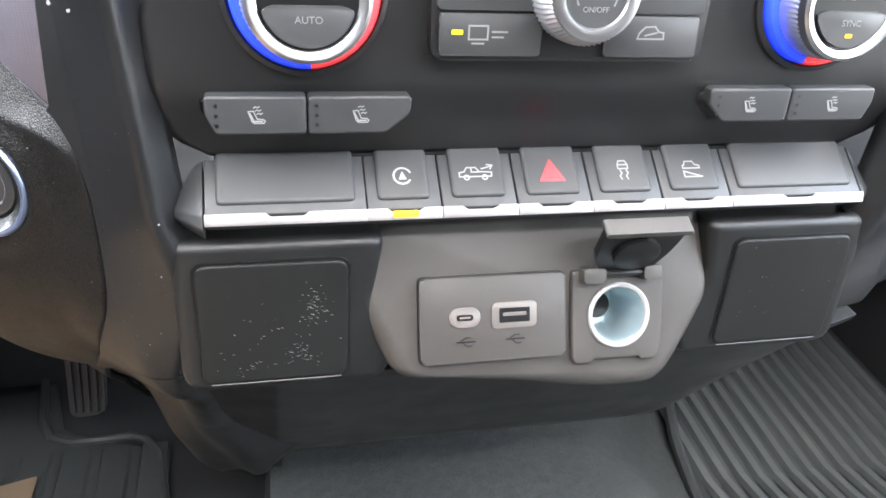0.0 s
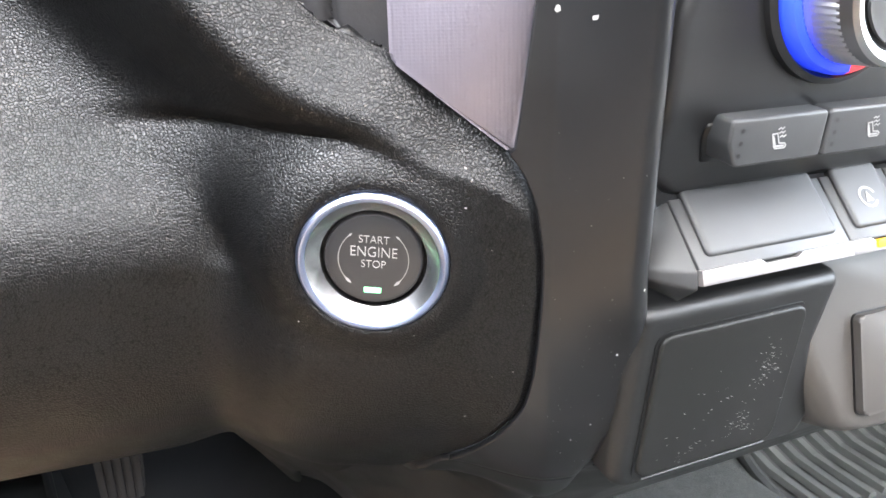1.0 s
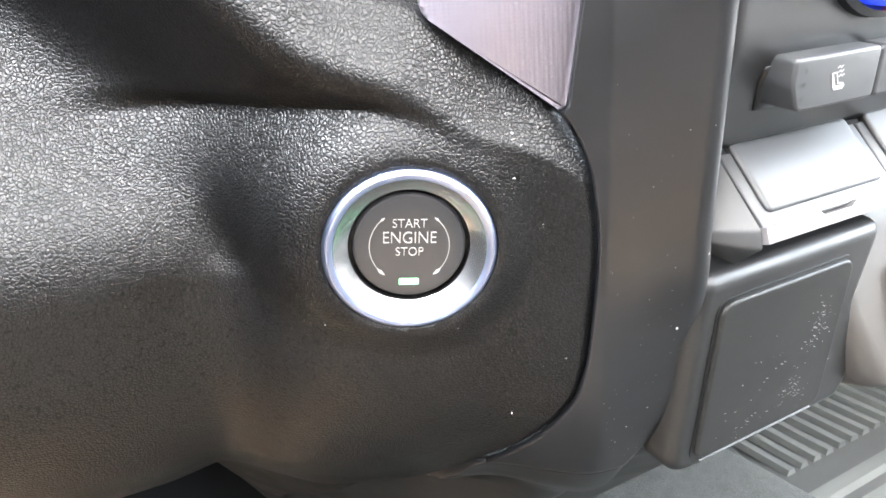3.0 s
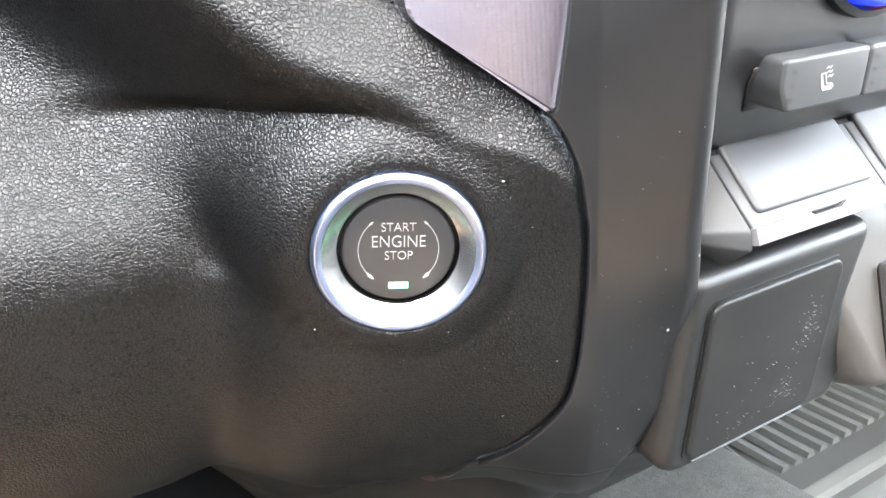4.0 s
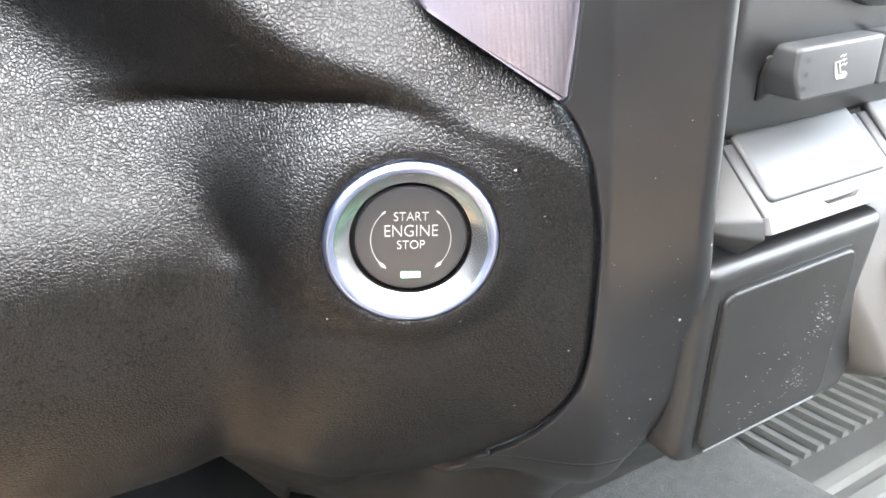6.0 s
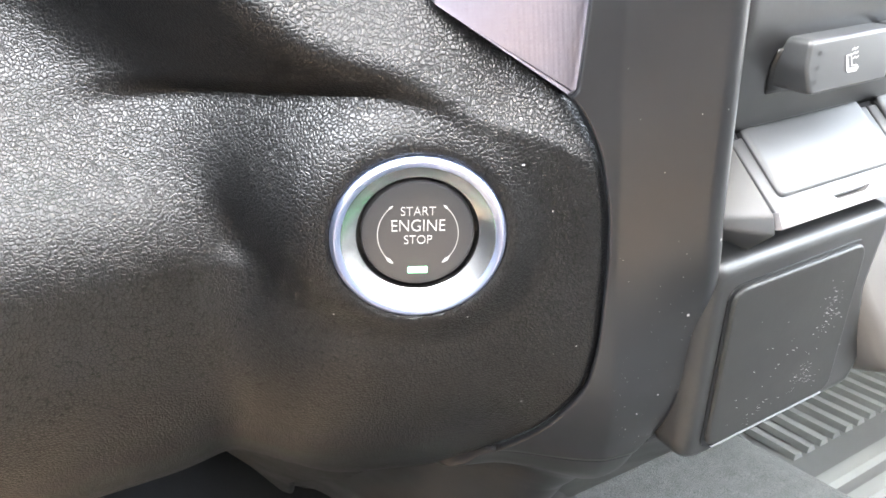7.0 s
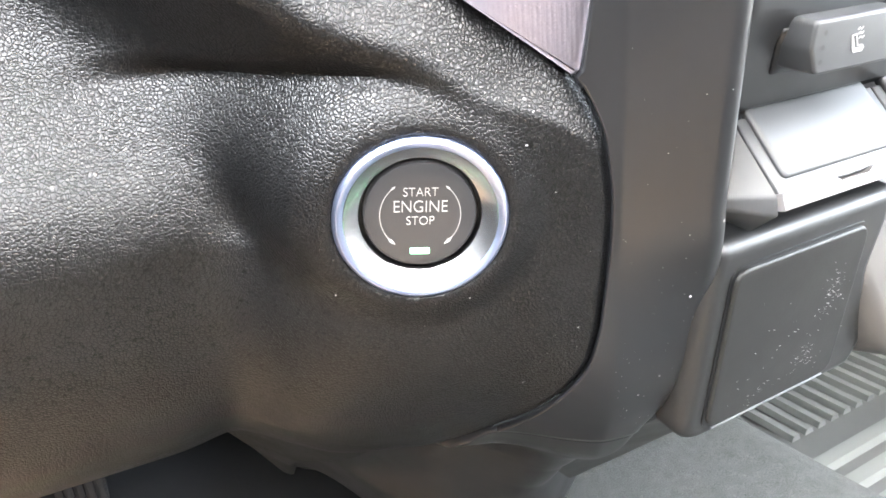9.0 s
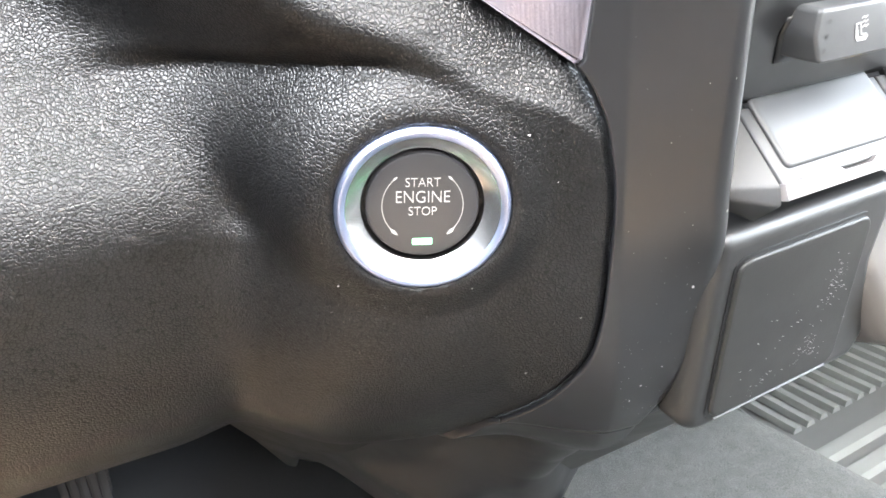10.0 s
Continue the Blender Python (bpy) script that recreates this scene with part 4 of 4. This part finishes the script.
part("barrel", lathe([(0.0122, 0.0010), (0.0117, -0.0018), (0.0112, -0.032)], SOCK, 64), LINER, outlet, "pale metal barrel")
part("barrel_floor", disc(0.0113, -0.0315, SOCK), LINER, outlet)
part("contact", lathe([(0.0062, -0.031), (0.0062, -0.022), (0.0, -0.021)], SOCK, 24), DARK, outlet, "dark centre contact")
HINGE = SOCK @ Matrix.Translation((0.0, 0.0185, 0.004))
for x0, x1 in ((-0.0185, -0.0085), (0.0090, 0.0175)):
    part("hinge_block", prism(rounded(x0, x1, -0.003, 0.0035, 0.0012), -0.003, 0.0035, HINGE, 0.0008), GREY, outlet)
part("hinge_pin", tube([HINGE @ Vector((-0.009, 0.0005, 0.001)), HINGE @ Vector((0.0095, 0.0005, 0.001))], 0.0013), FASCIA, outlet)
FLIP = frame_of(HINGE @ Vector((0, 0.002, 0.002)), X, (0, -0.60, 0.80))
lid = part("flip_cap", prism(soften([(-0.0120, 0.001), (0.0125, 0.001), (0.0165, 0.012), (0.0190, 0.0260), (-0.0165, 0.0260), (-0.0160, 0.010)], 0.002), -0.004, 0.0, FLIP, 0.0004), LIDBLACK, outlet, "open black flip cap")
part("cap_edge", prism(rounded(-0.0175, 0.0205, 0.0258, 0.0285, 0.0012), -0.006, 0.0016, FLIP, 0.0008), GREY, lid, "grey cap edge")
part("cap_plug", lathe([(0.0098, 0.0), (0.0098, 0.0022), (0.0086, 0.003), (0.0, 0.003)], FLIP @ Matrix.Translation((0.0005, 0.0135, 0)), 32), LIDBLACK, lid, "round black plug")

# ---- footwells ----
hump = thing("carpet_hump", "grey carpet over the centre tunnel", "carpet", kind="structure")
rows = []
for j in range(61):
    y = -0.6 + 1.6 * j / 60
    row = []
    for i in range(161):
        x = -0.24 + 0.66 * i / 160
        top = 0.15 + 0.9 * floor_level(y)
        # hump edge drawn aside so the darkened floor stands in for shade
        swing = 0.075 * smooth_step(0.365, 0.45, y)
        side = smooth_step(-0.142 + swing, -0.126 + swing, x) * (1 - smooth_step(0.17, 0.40, x))
        row.append(Vector((x, y, floor_level(y) - 0.006 + (top - floor_level(y)) * side + 0.003 * noise.noise(Vector((x * 9, y * 9, 0))))))
    rows.append(row)
sheet("carpet_skin", rows, CARPET, hump)


def on_floor(x, y, up=0.0):
    return Vector((x, y, floor_level(y) + up))


def floor_pad(name, outline, material, parent, thick, rows_across=24):
    """A mat base that follows the floor: outline gives the left and right edge by depth."""
    ys = [outline[0][0] + (outline[-1][0] - outline[0][0]) * k / 60 for k in range(61)]
    left, right = [(p[0], p[1]) for p in outline], [(p[0], p[2]) for p in outline]
    rows = [[on_floor(along(left, y) + (along(right, y) - along(left, y)) * i / rows_across, y, thick) for i in range(rows_across + 1)] for y in ys]
    return sheet(name, rows, material, parent, thick=thick)


def floor_rib(parent, x0, x1, y0, y1, high, material=None):
    """A raised rib with sloping sides lying on the mat."""
    bm = bmesh.new()
    steps = max(1, int((y1 - y0) / 0.08))
    rings = []
    for k in range(steps + 1):
        y = y0 + (y1 - y0) * k / steps
        rings.append([bm.verts.new(on_floor(x, y, 0.004 + up)) for x, up in ((x0, 0.0), (x0 + 0.003, high), (x1 - 0.003, high), (x1, 0.0))])
    for a, b in zip(rings, rings[1:]):
        for k in range(3):
            bm.faces.new((a[k], a[k + 1], b[k + 1], b[k]))
    bm.faces.new(rings[0])
    bm.faces.new(rings[-1][::-1])
    bmesh.ops.recalc_face_normals(bm, faces=bm.faces)
    return part("rib", bm, material or RUBBER, parent, smooth=False)


mat_r = thing("passenger_floor_mat", "black rubber floor mat with raised ribs", "floor mat")
floor_pad("mat_base", [(-0.30, 0.31, 0.735), (0.26, 0.33, 0.735), (0.45, 0.37, 0.735), (0.62, 0.42, 0.735), (0.86, 0.50, 0.735)], RUBBER, mat_r, 0.004)
part("raised_rim", tube([on_floor(x, y, 0.010) for x, y in ((0.305, -0.30), (0.325, 0.26), (0.345, 0.36), (0.362, 0.43), (0.376, 0.50), (0.400, 0.57), (0.425, 0.66), (0.455, 0.76), (0.50, 0.84), (0.73, 0.86))], 0.008), RUBBER, mat_r, "thick black rim")
for k in range(15):
    floor_rib(mat_r, 0.381 + 0.0232 * k, 0.396 + 0.0232 * k, 0.352, min(0.84, 0.60 + 0.09 * k), 0.007, MATRIB)
for k in range(12):
    y = 0.318 - 0.037 * k
    bm = bmesh.new()
    rings = [[bm.verts.new(on_floor(x, yy, 0.004 + up)) for yy, up in ((y - 0.024, 0.0), (y - 0.020, 0.007), (y - 0.004, 0.007), (y, 0.0))] for x in (0.35, 0.72)]
    for a in range(3):
        bm.faces.new((rings[0][a], rings[0][a + 1], rings[1][a + 1], rings[1][a]))
    bm.faces.new(rings[0]), bm.faces.new(rings[1])
    bmesh.ops.recalc_face_normals(bm, faces=bm.faces)
    part("cross_rib", bm, MATRIB, mat_r, smooth=False)

mat_l = thing("driver_floor_mat", "black ribbed rubber floor mat with raised rim", "floor mat")
floor_pad("mat_base", [(-0.45, -0.70, -0.27), (0.50, -0.70, -0.25), (0.585, -0.70, -0.27), (0.60, -0.70, -0.36), (0.69, -0.70, -0.385)], RUBBER, mat_l, 0.004)
part("raised_rim", tube([on_floor(x, y, 0.008) for x, y in ((-0.262, -0.45), (-0.236, 0.45), (-0.240, 0.50), (-0.250, 0.56), (-0.268, 0.583), (-0.285, 0.590), (-0.315, 0.588), (-0.352, 0.588), (-0.374, 0.598), (-0.388, 0.625), (-0.398, 0.69))], 0.005), RUBBER, mat_l, "raised black rim")
for k in range(10):
    x = -0.66 + 0.043 * k
    floor_rib(mat_l, x, x + 0.034, -0.4, 0.575, 0.005)

# the rear part is unseen, shaped for its brown bounce onto the panel
paper = thing("paper_mat", "tan kraft paper floor protector", "paper mat")
part("paper_sheet", prism(soften([(-0.73, -0.9), (-0.34, -0.9), (-0.345, 0.20), (-0.375, 0.535), (-0.73, 0.40)], 0.004), 0.05, 0.0515), PAPER, paper)

pedal = thing("accelerator_pedal", "grey ribbed rubber accelerator pedal", "pedal")
PM = frame_of((-0.3215, 0.575, 0.170), (1, -0.12, 0.06), (0.06, 0.30, 1))
part("pedal_plate", prism(soften([(-0.020, -0.062), (-0.012, -0.066), (0.012, -0.064), (0.020, -0.055), (0.030, 0.10), (-0.026, 0.10)], 0.006), -0.008, 0, PM, 0.002), PEDAL, pedal)
for k in range(5):
    x = -0.0185 + 0.0080 * k
    part("rib", prism(soften([(x, -0.060), (x + 0.0055, -0.060), (x * 1.3 + 0.0065, 0.096), (x * 1.3 - 0.0005, 0.096)], 0.001), -0.001, 0.0035, PM, 0.0012), PEDAL, pedal)
part("pedal_arm", tube([PM @ Vector((0, 0.05, -0.02)), PM @ Vector((0.01, 0.12, -0.06)), PM @ Vector((0.03, 0.22, -0.08))], 0.012), DARK, pedal, "black pedal arm")

# ---- dust ----
rng = random.Random(5)
dust = bmesh.new()


def fleck(m, size):
    n = 6
    ring = [dust.verts.new(m @ Vector((size * rng.uniform(0.5, 1.1) * math.cos(6.28318 * k / n), size * rng.uniform(0.35, 1.0) * math.sin(6.28318 * k / n), 0.00012))) for k in range(n)]
    dust.faces.new(ring)


def on_face(u, v, height):
    return FACE @ Matrix.Translation((u, v, height(u, v) + 0.0002)) @ pose(0, 0, 0, 0, 0, rng.uniform(0, 180))


for u, v, size in ((0.0267, 0.0267, 0.00055), (0.0285, 0.0240, 0.0004), (0.0265, 0.0162, 0.00042), (0.0335, 0.0030, 0.0003), (-0.0235, -0.0195, 0.0004), (0.0105, -0.0235, 0.0003), (0.0245, -0.0575, 0.0004), (0.0395, -0.0380, 0.0004)):
    fleck(on_face(u, v, face_height), size)
for k in range(13):
    fleck(on_face(rng.uniform(-0.02, 0.045), rng.uniform(-0.09, 0.03), face_height), rng.uniform(0.00008, 0.0002))
for u, v, size in ((0.0704, -0.0328, 0.0006), (0.0497, 0.0679, 0.0013), (0.0585, 0.066, 0.0009), (0.058, -0.066, 0.0004), (0.055, -0.072, 0.00035), (0.064, -0.060, 0.0004)):
    fleck(on_face(u, v, strip_height), size)
for k in range(70):
    u, v = rng.uniform(0.050, 0.0745), rng.triangular(-0.085, 0.06, -0.07)
    fleck(on_face(u, v, strip_height), rng.uniform(0.00006, 0.00022))
PADM = frame_of((0, 0.0120, 0.4365), X, (0, -0.18, 1)) @ Matrix.Translation((0, 0, 0.0016))
for cx, cy, sx, sy, count in ((-0.0985, 0.0075, 0.0045, 0.0075, 66), (-0.1060, -0.0150, 0.0065, 0.0045, 48), (-0.1260, -0.0205, 0.0080, 0.0035, 18), (-0.114, 0.0, 0.016, 0.015, 30)):
    for k in range(count):
        x, y = rng.gauss(cx, sx * 0.6), rng.gauss(cy, sy * 0.6)
        if -0.142 < x < -0.0875 and -0.026 < y < 0.024:
            fleck(PADM @ Matrix.Translation((x, y, 0.0)) @ pose(0, 0, 0, 0, 0, rng.gauss(-22, 14)) @ Matrix.Diagonal((rng.uniform(1.5, 7.0), 1, 1, 1)), rng.uniform(0.00006, 0.0002))
for k in range(24):
    fleck(PADM @ Matrix.Translation((rng.uniform(0.088, 0.142), rng.uniform(-0.025, 0.024), 0.0)), rng.uniform(0.0001, 0.0003))
dust_ob = part("dust_flecks", dust, DUST, smooth=False)
tagged(dust_ob, "pale dust flecks and scuffs lying on the black plastic", "dust", kind="stuff")
